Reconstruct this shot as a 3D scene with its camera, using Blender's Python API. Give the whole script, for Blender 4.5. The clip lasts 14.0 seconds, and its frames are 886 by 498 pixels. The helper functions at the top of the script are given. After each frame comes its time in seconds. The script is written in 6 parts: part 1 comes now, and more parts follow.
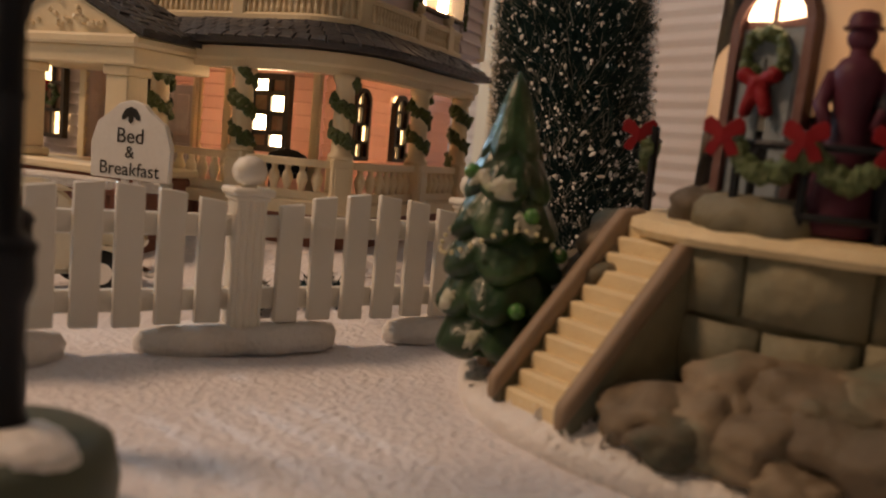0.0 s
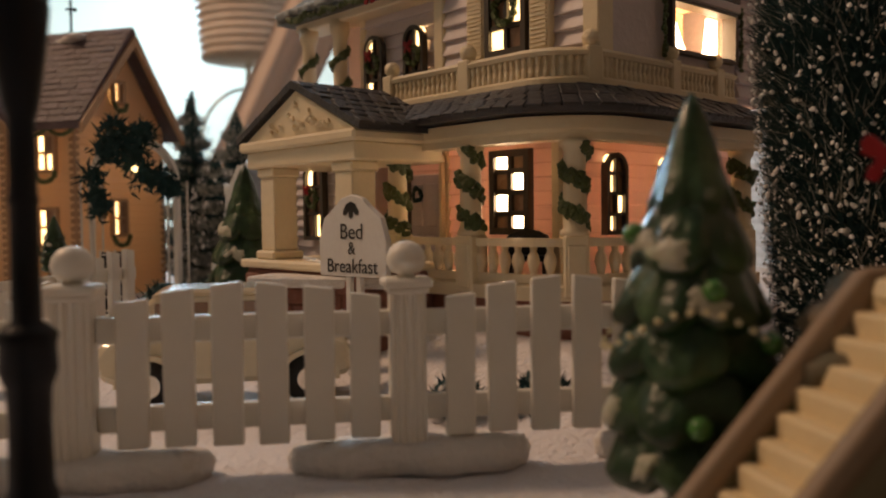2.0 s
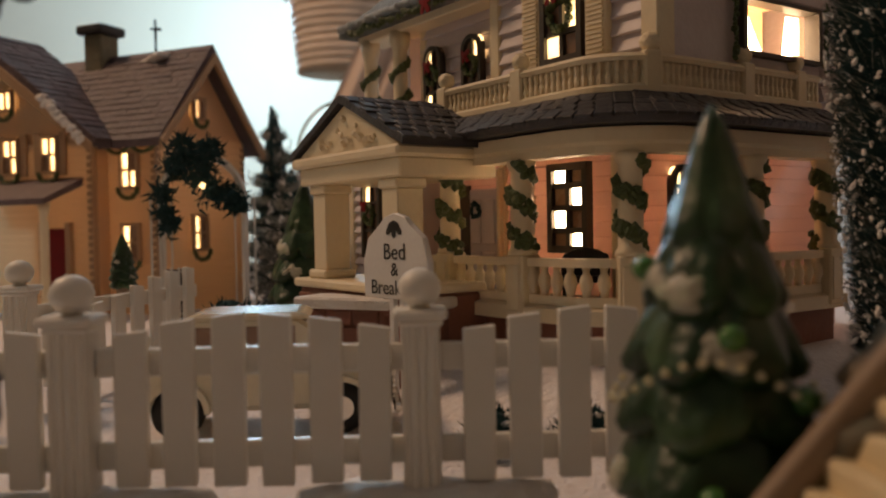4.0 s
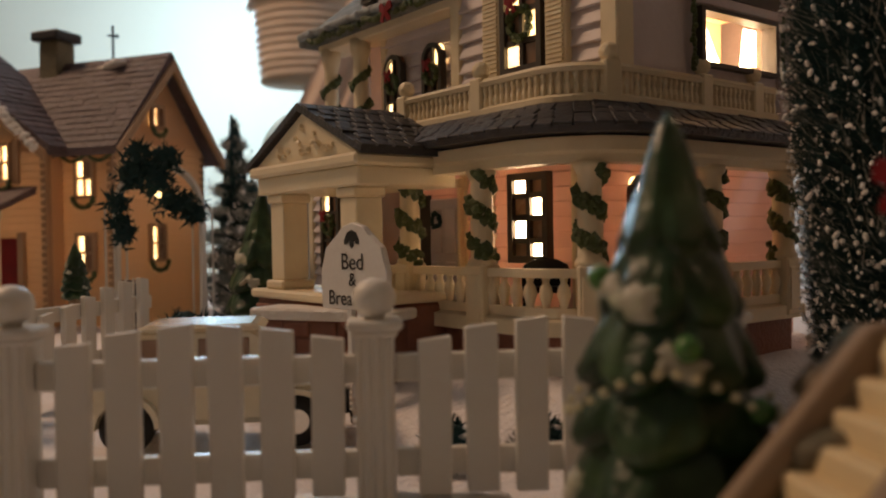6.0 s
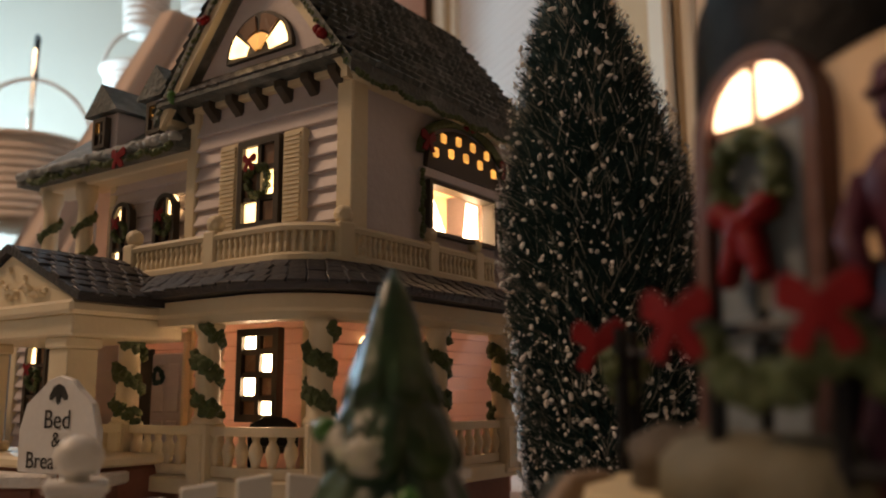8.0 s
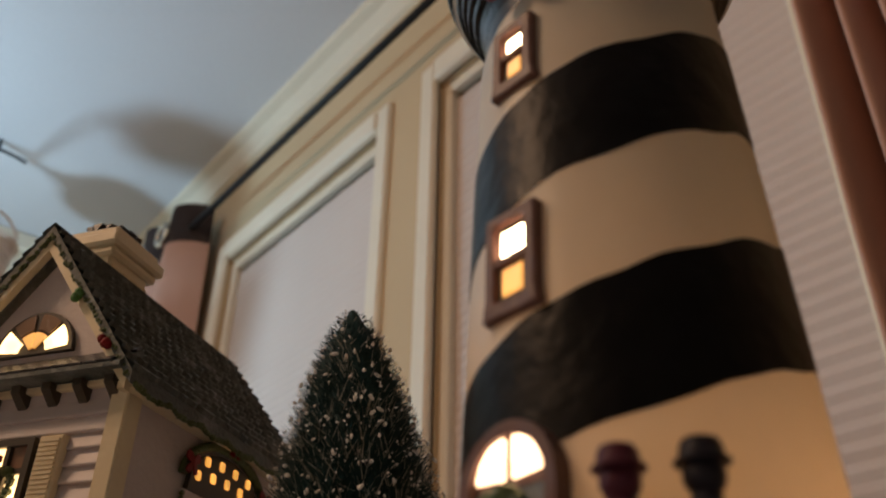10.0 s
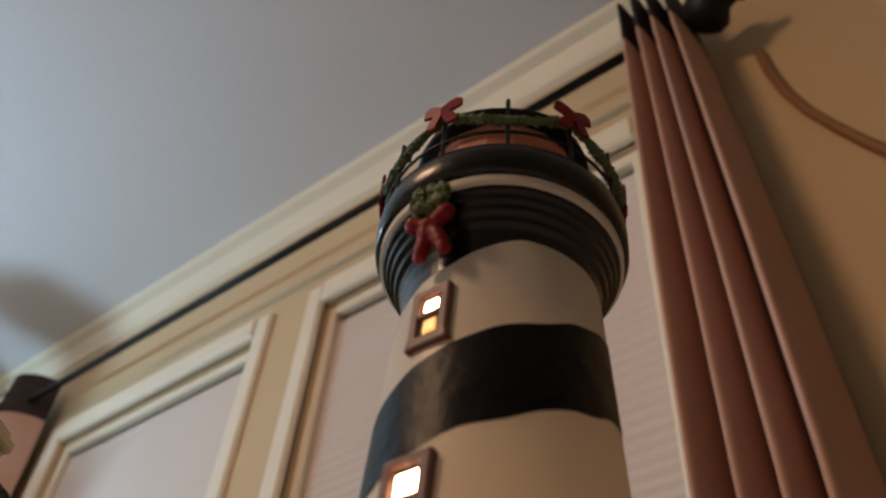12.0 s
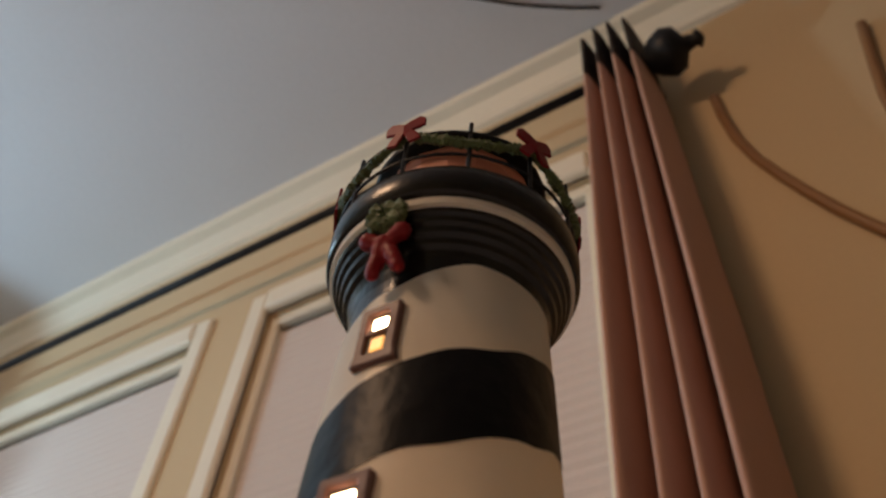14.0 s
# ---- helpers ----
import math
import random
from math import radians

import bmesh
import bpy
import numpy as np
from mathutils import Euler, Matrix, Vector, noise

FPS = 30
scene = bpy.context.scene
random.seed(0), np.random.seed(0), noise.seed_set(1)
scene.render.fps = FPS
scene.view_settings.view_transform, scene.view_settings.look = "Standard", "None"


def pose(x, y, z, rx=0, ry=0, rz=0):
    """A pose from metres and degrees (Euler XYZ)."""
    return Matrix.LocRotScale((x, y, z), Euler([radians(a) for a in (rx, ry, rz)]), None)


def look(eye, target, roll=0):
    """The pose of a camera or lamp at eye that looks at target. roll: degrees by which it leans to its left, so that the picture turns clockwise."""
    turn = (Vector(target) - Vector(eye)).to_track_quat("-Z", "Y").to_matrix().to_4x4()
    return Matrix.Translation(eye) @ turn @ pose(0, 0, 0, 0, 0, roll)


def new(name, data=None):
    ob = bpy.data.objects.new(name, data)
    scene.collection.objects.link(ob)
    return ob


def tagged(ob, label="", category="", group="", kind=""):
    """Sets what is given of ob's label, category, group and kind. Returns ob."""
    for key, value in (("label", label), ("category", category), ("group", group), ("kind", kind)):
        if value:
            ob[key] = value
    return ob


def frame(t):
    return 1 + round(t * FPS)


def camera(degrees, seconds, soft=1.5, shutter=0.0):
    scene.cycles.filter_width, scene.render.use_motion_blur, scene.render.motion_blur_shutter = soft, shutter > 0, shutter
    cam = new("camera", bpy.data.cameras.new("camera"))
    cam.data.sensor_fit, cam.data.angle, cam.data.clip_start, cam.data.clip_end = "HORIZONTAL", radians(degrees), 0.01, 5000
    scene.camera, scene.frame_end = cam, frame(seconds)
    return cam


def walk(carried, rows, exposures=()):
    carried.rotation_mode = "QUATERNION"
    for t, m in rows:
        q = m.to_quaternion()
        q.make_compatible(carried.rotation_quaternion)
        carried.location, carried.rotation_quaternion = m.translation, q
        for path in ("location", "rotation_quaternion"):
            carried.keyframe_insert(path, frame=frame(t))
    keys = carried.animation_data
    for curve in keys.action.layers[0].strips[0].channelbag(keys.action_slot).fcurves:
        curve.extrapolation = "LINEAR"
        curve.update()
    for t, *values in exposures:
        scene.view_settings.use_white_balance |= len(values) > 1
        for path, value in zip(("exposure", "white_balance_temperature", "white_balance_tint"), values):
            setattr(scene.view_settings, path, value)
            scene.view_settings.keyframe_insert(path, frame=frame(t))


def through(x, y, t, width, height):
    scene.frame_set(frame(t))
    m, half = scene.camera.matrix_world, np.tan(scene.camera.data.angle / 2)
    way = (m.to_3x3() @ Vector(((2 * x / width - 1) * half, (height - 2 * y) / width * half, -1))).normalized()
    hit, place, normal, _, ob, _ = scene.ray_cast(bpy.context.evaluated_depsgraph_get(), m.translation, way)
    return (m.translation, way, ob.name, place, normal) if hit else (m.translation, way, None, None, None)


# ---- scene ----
# All places below are in decimetres (S turns them into metres): a table-top village before a window.
S = 0.1
cam = camera(54.5, 14.0, soft=2.0)
cam.data.dof.use_dof, cam.data.dof.focus_distance, cam.data.dof.aperture_fstop = True, 0.285, 18.0
PATH = [
    (0, (0.0000, 0.0000, 0.5500), (2.7115, 4.1600, -0.0350), 5.26),
    (0.5, (0.2020, 0.0410, 0.5270), (2.6656, 4.3732, 0.1230), 2.54),
    (1, (0.3550, 0.1380, 0.5330), (2.0935, 4.8181, 0.2610), 1.10),
    (1.5, (0.3850, 0.1820, 0.5280), (1.6300, 5.0194, 0.3055), 0.08),
    (2, (0.5610, 0.2320, 0.5360), (1.3225, 5.1701, 0.3485), -0.68),
    (2.5, (0.7000, 0.2800, 0.5580), (1.0650, 5.2639, 0.3925), -1.23),
    (3, (0.7500, 0.3380, 0.5710), (0.9645, 5.3312, 0.4235), -1.42),
    (3.2, (0.7530, 0.3480, 0.5710), (0.9550, 5.3419, 0.4290), -1.32),
    (5.5, (0.7620, 0.3860, 0.5630), (0.9195, 5.3821, 0.4460), -0.97),
    (6, (0.7760, 0.4000, 0.5640), (1.1540, 5.3852, 0.4925), -0.94),
    (6.5, (0.7870, 0.4150, 0.5640), (1.6545, 5.3392, 0.5675), -0.98),
    (7, (0.7900, 0.4210, 0.5600), (2.1735, 5.2226, 0.7360), -0.97),
    (7.2, (0.7890, 0.4180, 0.5570), (2.3190, 5.1701, 0.8345), -0.90),
    (9.3, (0.7078, 0.2839, 0.5081), (2.9866, 4.2546, 2.5182), 0.86),
    (9.5, (0.6808, 0.2668, 0.4911), (3.0900, 4.0632, 2.6780), 0.82),
    (10, (0.6584, 0.2732, 0.5043), (3.3081, 3.5979, 3.1359), 1.08),
    (10.5, (0.6072, 0.2399, 0.4747), (3.2788, 3.1681, 3.5224), 1.41),
    (11, (0.5683, 0.2341, 0.4572), (3.2378, 2.8406, 3.7859), 2.38),
    (11.5, (0.5312, 0.2257, 0.4354), (3.1603, 2.6212, 3.9496), 3.98),
    (12, (0.4966, 0.2167, 0.4172), (3.0311, 2.4636, 4.0952), 5.56),
    (12.5, (0.4958, 0.2283, 0.4246), (3.0346, 2.3451, 4.1761), 5.96),
    (13, (0.4952, 0.2360, 0.4291), (3.0789, 2.2877, 4.1861), 6.46),
    (13.5, (0.4861, 0.2263, 0.4206), (3.1095, 2.2301, 4.1760), 6.63),
    (14, (0.4968, 0.2333, 0.4289), (3.1286, 2.1898, 4.2032), 6.17),
]


def dm(p):
    return tuple(v * S for v in p)


walk(cam, [(t, look(dm(eye), dm(target), roll)) for t, eye, target, roll in PATH],
     [(0.0, 0.32), (0.5, 0.41), (1.0, 0.42), (2.0, 0.06), (3.0, -0.12), (7.2, -0.10), (9.3, -0.16), (10.5, -0.10), (11.5, 0.02), (14.0, 0.07)])

# ---- light ----
world = bpy.data.worlds.new("world")
world.use_nodes = True
world.node_tree.nodes["Background"].inputs[0].default_value = (0.35, 0.45, 0.6, 1)
world.node_tree.nodes["Background"].inputs[1].default_value = 0.008
scene.world = world


def lamp(name, kind, place, watts, colour, size, target=None):
    data = bpy.data.lights.new(name, kind)
    data.energy, data.color = watts, colour
    if kind == "AREA":
        data.shape, data.size = "DISK", size * S
    else:
        data.shadow_soft_size = size * S
    ob = new(name, data)
    ob.matrix_world = look(dm(place), dm(target)) if target else pose(*dm(place))
    return ob


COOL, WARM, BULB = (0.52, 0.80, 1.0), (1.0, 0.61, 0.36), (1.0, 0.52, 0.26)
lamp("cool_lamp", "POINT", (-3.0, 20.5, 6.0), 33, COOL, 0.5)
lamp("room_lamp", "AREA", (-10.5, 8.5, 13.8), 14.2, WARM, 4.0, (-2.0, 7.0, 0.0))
lamp("house_bulb", "POINT", (1.60, 3.82, 0.62), 0.055, BULB, 0.12)
lamp("upstairs_bulb", "POINT", (1.90, 3.55, 1.22), 0.055, BULB, 0.10)
lamp("far_house_bulb", "POINT", (-1.38, 7.02, 0.80), 0.042, BULB, 0.10)
lamp("lighthouse_bulb", "POINT", (1.81, 1.05, 0.76), 0.030, BULB, 0.10)

# ---- materials ----


def mat(name, colour, rough=0.5, metal=0.0, grain=(600, 0.06), stain=(40, 0.12), bump=0.0, bump_scale=700,
        emit=None, tint=None, each=0.0, coat=0.0, through=0.0):
    """A painted or natural surface: base colour with fine grain and broad stains, relief, gloss that varies with them."""
    m = bpy.data.materials.new(name)
    m.use_nodes = True
    nt = m.node_tree
    b = nt.nodes["Principled BSDF"]
    tc = nt.nodes.new("ShaderNodeTexCoord")
    fine = nt.nodes.new("ShaderNodeTexNoise")
    fine.inputs["Scale"].default_value, fine.inputs["Detail"].default_value = grain[0], 4
    broad = nt.nodes.new("ShaderNodeTexNoise")
    broad.inputs["Scale"].default_value, broad.inputs["Detail"].default_value = stain[0], 3
    for n in (fine, broad):
        nt.links.new(tc.outputs["Object"], n.inputs["Vector"])
    val = nt.nodes.new("ShaderNodeMath")
    val.operation = "MULTIPLY_ADD"
    val.inputs[1].default_value, val.inputs[2].default_value = 2 * grain[1], 1 - grain[1]
    nt.links.new(fine.outputs["Fac"], val.inputs[0])
    val2 = nt.nodes.new("ShaderNodeMath")
    val2.operation = "MULTIPLY_ADD"
    val2.inputs[1].default_value, val2.inputs[2].default_value = 2 * stain[1], 1 - stain[1]
    nt.links.new(broad.outputs["Fac"], val2.inputs[0])
    mul = nt.nodes.new("ShaderNodeMath")
    mul.operation = "MULTIPLY"
    nt.links.new(val.outputs[0], mul.inputs[0])
    nt.links.new(val2.outputs[0], mul.inputs[1])
    last = mul
    if each:
        info = nt.nodes.new("ShaderNodeObjectInfo")
        ea = nt.nodes.new("ShaderNodeMath")
        ea.operation = "MULTIPLY_ADD"
        ea.inputs[1].default_value, ea.inputs[2].default_value = 2 * each, 1 - each
        nt.links.new(info.outputs["Random"], ea.inputs[0])
        m2 = nt.nodes.new("ShaderNodeMath")
        m2.operation = "MULTIPLY"
        nt.links.new(mul.outputs[0], m2.inputs[0])
        nt.links.new(ea.outputs[0], m2.inputs[1])
        last = m2
    mix = nt.nodes.new("ShaderNodeMix")
    mix.data_type = "RGBA"
    mix.inputs[6].default_value = (*colour, 1)
    mix.inputs[7].default_value = (*(tint or colour), 1)
    ramp = nt.nodes.new("ShaderNodeMapRange")
    ramp.inputs[1].default_value, ramp.inputs[2].default_value = 0.5, 0.68
    nt.links.new(broad.outputs["Fac"], ramp.inputs[0])
    nt.links.new(ramp.outputs[0], mix.inputs[0])
    hsv = nt.nodes.new("ShaderNodeHueSaturation")
    nt.links.new(mix.outputs[2], hsv.inputs["Color"])
    nt.links.new(last.outputs[0], hsv.inputs["Value"])
    nt.links.new(hsv.outputs[0], b.inputs["Base Color"])
    b.inputs["Roughness"].default_value, b.inputs["Metallic"].default_value = rough, metal
    rg = nt.nodes.new("ShaderNodeMath")
    rg.operation = "MULTIPLY_ADD"
    rg.inputs[1].default_value, rg.inputs[2].default_value = 0.25, rough - 0.12
    nt.links.new(broad.outputs["Fac"], rg.inputs[0])
    nt.links.new(rg.outputs[0], b.inputs["Roughness"])
    b.inputs["Coat Weight"].default_value = coat
    if through:
        tr = nt.nodes.new("ShaderNodeBsdfTranslucent")
        tr.inputs["Color"].default_value = (0.95, 0.64, 0.52, 1)
        mx = nt.nodes.new("ShaderNodeMixShader")
        mx.inputs[0].default_value = through
        nt.links.new(b.outputs[0], mx.inputs[1])
        nt.links.new(tr.outputs[0], mx.inputs[2])
        nt.links.new(mx.outputs[0], nt.nodes["Material Output"].inputs["Surface"])
    if bump:
        bn = nt.nodes.new("ShaderNodeTexNoise")
        bn.inputs["Scale"].default_value, bn.inputs["Detail"].default_value = bump_scale, 4
        nt.links.new(tc.outputs["Object"], bn.inputs["Vector"])
        bp = nt.nodes.new("ShaderNodeBump")
        bp.inputs["Strength"].default_value, bp.inputs["Distance"].default_value = bump, 0.002
        nt.links.new(bn.outputs["Fac"], bp.inputs["Height"])
        nt.links.new(bp.outputs[0], b.inputs["Normal"])
    if emit:
        b.inputs["Emission Color"].default_value = (*emit[0], 1)
        b.inputs["Emission Strength"].default_value = emit[1]
    return m


def glow(name, colour, strength):
    """A lit translucent pane: uneven warm light from the bulb behind it, emitted here. Drapes and lining use it too."""
    m = mat(name, (0.8, 0.7, 0.5), 0.35)
    nt, b = m.node_tree, m.node_tree.nodes["Principled BSDF"]
    tc = nt.nodes.new("ShaderNodeTexCoord")
    n = nt.nodes.new("ShaderNodeTexNoise")
    n.inputs["Scale"].default_value = 90
    nt.links.new(tc.outputs["Object"], n.inputs["Vector"])
    r = nt.nodes.new("ShaderNodeMapRange")
    r.inputs[1].default_value, r.inputs[2].default_value = 0.3, 0.7
    r.inputs[3].default_value, r.inputs[4].default_value = strength * 0.55, strength * 1.25
    nt.links.new(n.outputs["Fac"], r.inputs[0])
    nt.links.new(r.outputs[0], b.inputs["Emission Strength"])
    b.inputs["Emission Color"].default_value = (*colour, 1)
    return m


M = dict(
    snow=mat("snow_blanket", (0.78, 0.76, 0.78), 0.85, grain=(900, 0.08), stain=(25, 0.08), bump=0.8, bump_scale=450),
    snow_paint=mat("snow_paint", (0.78, 0.76, 0.74), 0.6, bump=0.6, bump_scale=500),
    tree_snow=mat("cream_snow_glaze", (0.44, 0.43, 0.34), 0.5, stain=(160, 0.35), bump=0.6, bump_scale=260, tint=(0.24, 0.28, 0.17)),
    fence=mat("white_plastic", (0.78, 0.76, 0.70), 0.42, grain=(300, 0.03), stain=(30, 0.08), bump=0.08, bump_scale=300),
    cream=mat("cream_paint", (0.80, 0.70, 0.50), 0.4, grain=(500, 0.04), stain=(45, 0.1), bump=0.12, bump_scale=300),
    lilac=mat("pale_siding", (0.64, 0.58, 0.60), 0.5, grain=(500, 0.05), stain=(60, 0.1), bump=0.15, bump_scale=350, each=0.06),
    porch_wall=mat("porch_siding", (0.68, 0.50, 0.47), 0.5, grain=(500, 0.05), stain=(60, 0.1), each=0.05, through=0.32),
    slate=mat("slate_roof", (0.038, 0.039, 0.046), 0.45, grain=(400, 0.2), stain=(80, 0.3), bump=0.4, bump_scale=500, each=0.35),
    slate_snow=mat("frosted_roof", (0.10, 0.12, 0.12), 0.6, grain=(500, 0.3), stain=(60, 0.3), bump=0.6, bump_scale=500, tint=(0.22, 0.24, 0.24)),
    brick=mat("brick_paint", (0.22, 0.09, 0.06), 0.6, stain=(90, 0.3), bump=0.3, each=0.2),
    green=mat("glazed_green", (0.010, 0.038, 0.010), 0.34, grain=(300, 0.25), stain=(90, 0.6), bump=0.6, bump_scale=160, tint=(0.042, 0.085, 0.032), coat=0.12),
    garland=mat("garland_green", (0.072, 0.105, 0.034), 0.5, grain=(500, 0.25), stain=(90, 0.3), bump=0.8, bump_scale=500),
    needle=mat("brush_needle", (0.020, 0.056, 0.060), 0.6, stain=(30, 0.3)),
    needle_tan=mat("frosted_needle", (0.40, 0.41, 0.37), 0.7, stain=(30, 0.3)),
    fleck=mat("white_fleck", (0.82, 0.82, 0.82), 0.7),
    red=mat("red_paint", (0.19, 0.007, 0.011), 0.45, stain=(120, 0.3)),
    black=mat("black_metal", (0.012, 0.014, 0.018), 0.42, stain=(90, 0.2), bump=0.1),
    post_green=mat("dark_green_metal", (0.004, 0.006, 0.010), 0.42, stain=(60, 0.2)),
    base_green=mat("green_base_paint", (0.07, 0.085, 0.06), 0.5),
    tower_white=mat("tower_white", (0.80, 0.74, 0.64), 0.42, grain=(300, 0.03), stain=(22, 0.08), bump=0.15, bump_scale=120, through=0.3),
    tower_black=mat("tower_black", (0.005, 0.005, 0.006), 0.40, grain=(300, 0.1), stain=(22, 0.2), bump=0.35, bump_scale=130),
    cornice_black=mat("glazed_cornice_black", (0.008, 0.008, 0.008), 0.24, grain=(300, 0.1), stain=(22, 0.2), bump=0.15, bump_scale=130),
    frame_brown=mat("window_brown", (0.13, 0.06, 0.05), 0.5, stain=(80, 0.3), bump=0.3, bump_scale=250),
    win_dark=mat("window_frame_dark", (0.055, 0.045, 0.035), 0.5),
    door_grey=mat("door_grey_blue", (0.20, 0.24, 0.27), 0.5, stain=(60, 0.25), bump=0.2),
    stone=mat("wall_stone", (0.21, 0.19, 0.12), 0.65, grain=(250, 0.15), stain=(40, 0.3), bump=0.5, bump_scale=200, tint=(0.15, 0.16, 0.12), each=0.2),
    rock=mat("boulder", (0.18, 0.14, 0.09), 0.75, grain=(250, 0.25), stain=(60, 0.5), bump=0.9, bump_scale=130, tint=(0.085, 0.095, 0.065), each=0.35),
    tread=mat("stair_tread", (0.74, 0.61, 0.37), 0.55, stain=(60, 0.12), bump=0.2),
    stringer=mat("stair_side", (0.27, 0.195, 0.13), 0.6, stain=(60, 0.2)),
    sign=mat("sign_white", (0.78, 0.78, 0.78), 0.45, stain=(30, 0.05)),
    ink=mat("black_ink", (0.015, 0.015, 0.015), 0.5),
    coral=mat("coral_paint", (0.62, 0.26, 0.18), 0.45, stain=(60, 0.15)),
    purple=mat("plum_coat", (0.075, 0.018, 0.034), 0.5, stain=(70, 0.2)),
    navy=mat("dark_coat", (0.014, 0.014, 0.022), 0.5, stain=(70, 0.2)),
    skin=mat("figure_paint", (0.5, 0.25, 0.15), 0.5),
    yellow_wall=mat("far_house_wall", (0.72, 0.54, 0.36), 0.5, grain=(500, 0.05), stain=(60, 0.12), through=0.4),
    trim=mat("far_house_trim", (0.42, 0.27, 0.16), 0.5),
    maroon=mat("maroon_roof", (0.085, 0.060, 0.068), 0.6, grain=(400, 0.3), stain=(60, 0.25), bump=0.7, bump_scale=350, each=0.18, tint=(0.105, 0.080, 0.090)),
    car=mat("cream_car_paint", (0.74, 0.66, 0.48), 0.2, stain=(20, 0.04), coat=0.6),
    chrome=mat("chrome", (0.75, 0.72, 0.65), 0.2, metal=1.0),
    rubber=mat("rubber", (0.012, 0.012, 0.012), 0.7),
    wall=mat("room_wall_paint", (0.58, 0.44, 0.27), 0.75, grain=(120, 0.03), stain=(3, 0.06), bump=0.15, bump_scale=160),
    # End wall: room paint lightened to stand for the cool lamp's light on it.
    lamplit_end_wall=mat("lamplit_end_wall_paint", (0.74, 0.67, 0.55), 0.75, grain=(120, 0.03), stain=(3, 0.06), bump=0.15, bump_scale=160),
    wood_white=mat("painted_window_wood", (0.78, 0.71, 0.58), 0.45, grain=(100, 0.03), stain=(4, 0.08)),
    ceiling=mat("ceiling_paint", (0.70, 0.70, 0.74), 0.85, grain=(90, 0.04), stain=(2, 0.05), bump=0.2, bump_scale=120),
    blind=mat("pleated_blind", (0.62, 0.54, 0.50), 0.8, grain=(200, 0.04), stain=(5, 0.06)),
    curtain=mat("curtain_cloth", (0.54, 0.33, 0.26), 0.9, grain=(900, 0.15), stain=(6, 0.12), bump=0.3, bump_scale=900),
    curtain_top=mat("curtain_band", (0.030, 0.018, 0.016), 0.85, grain=(900, 0.15), bump=0.3, bump_scale=900),
    wicker=mat("pale_wicker", (0.68, 0.58, 0.50), 0.7, grain=(300, 0.1), stain=(30, 0.15), each=0.08),
    floor=mat("floor_boards", (0.22, 0.13, 0.07), 0.5, stain=(6, 0.2)),
    cable=mat("brown_cable", (0.26, 0.13, 0.05), 0.5),
    cloth=mat("pink_cloth", (0.62, 0.50, 0.42), 0.8, stain=(12, 0.15), bump=0.2),
    mountain=mat("snowy_rock_paint", (0.36, 0.40, 0.42), 0.7, stain=(18, 0.35), bump=0.6, bump_scale=120, tint=(0.62, 0.64, 0.66)),
    lit=glow("lit_pane", (1.0, 0.62, 0.26), 4.5),
    lit_amber=glow("lit_amber_pane", (1.0, 0.42, 0.07), 1.1),
    lit_white=glow("backlit_bulb_glow", (1.0, 0.66, 0.38), 24.0),
    lit_fan=glow("lit_fanlight", (1.0, 0.62, 0.36), 7.0),
    # Glow of the bay room's lining, emitted in place of bulb light on it.
    lining_glow=glow("orange_lining_glow", (1.0, 0.42, 0.14), 0.55),
    pane=mat("unlit_pane", (0.30, 0.19, 0.13), 0.25, stain=(60, 0.2)),
    gold=mat("gold_bead", (0.72, 0.66, 0.42), 0.35),
    bulb_green=mat("green_bulb", (0.06, 0.19, 0.035), 0.3, coat=0.3),
)

for node in M["yellow_wall"].node_tree.nodes:
    if node.type == "BSDF_TRANSLUCENT":
        node.inputs["Color"].default_value = (0.95, 0.70, 0.40, 1)
for node in M["tower_white"].node_tree.nodes:
    if node.type == "BSDF_TRANSLUCENT":
        node.inputs["Color"].default_value = (0.95, 0.82, 0.56, 1)
M["tower_black"].node_tree.nodes["Principled BSDF"].inputs["Specular IOR Level"].default_value = 0.13
M["cornice_black"].node_tree.nodes["Principled BSDF"].inputs["Specular IOR Level"].default_value = 0.35
for key in ("post_green", "black", "needle", "purple", "navy", "red"):
    M[key].node_tree.nodes["Principled BSDF"].inputs["Specular IOR Level"].default_value = 0.22

# ---- mesh helpers (decimetres) ----


def part(name, bm, material, parent=None, label="", smooth=False, m=None):
    if m is not None:
        bm.transform(m)
    bm.transform(Matrix.Scale(S, 4))
    bmesh.ops.recalc_face_normals(bm, faces=bm.faces)
    me = bpy.data.meshes.new(name)
    bm.to_mesh(me)
    bm.free()
    if smooth:
        me.polygons.foreach_set("use_smooth", [True] * len(me.polygons))
    me.materials.append(M[material])
    ob = new(name, me)
    if parent is not None:
        ob.parent = parent
    if name in ("garland", "wreath", "greenery", "foliage", "crown", "frosting", "snow_dusting", "loose_snow", "pediment_relief", "ornament"):
        ob["kind"] = "stuff"
    return tagged(ob, label)


def share(name, me, parent, m):
    """One more piece on a mesh that others use."""
    ob = new(name, me)
    ob.parent = parent
    ob.matrix_basis = Matrix.Translation(m.translation * S) @ m.to_quaternion().to_matrix().to_4x4() @ Matrix.Diagonal((*m.to_scale(), 1))
    return ob


def thing(name, label, category, group="", place=(0, 0, 0), rz=0.0, kind=""):
    ob = new(name)
    ob.matrix_basis = pose(*dm(place), 0, 0, rz)
    return tagged(ob, label, category, group, kind)


def at(x, y, z=0, rz=0.0):
    return pose(x * S, y * S, z * S, 0, 0, rz)


def T(x=0, y=0, z=0, rx=0, ry=0, rz=0):
    return pose(x, y, z, rx, ry, rz)


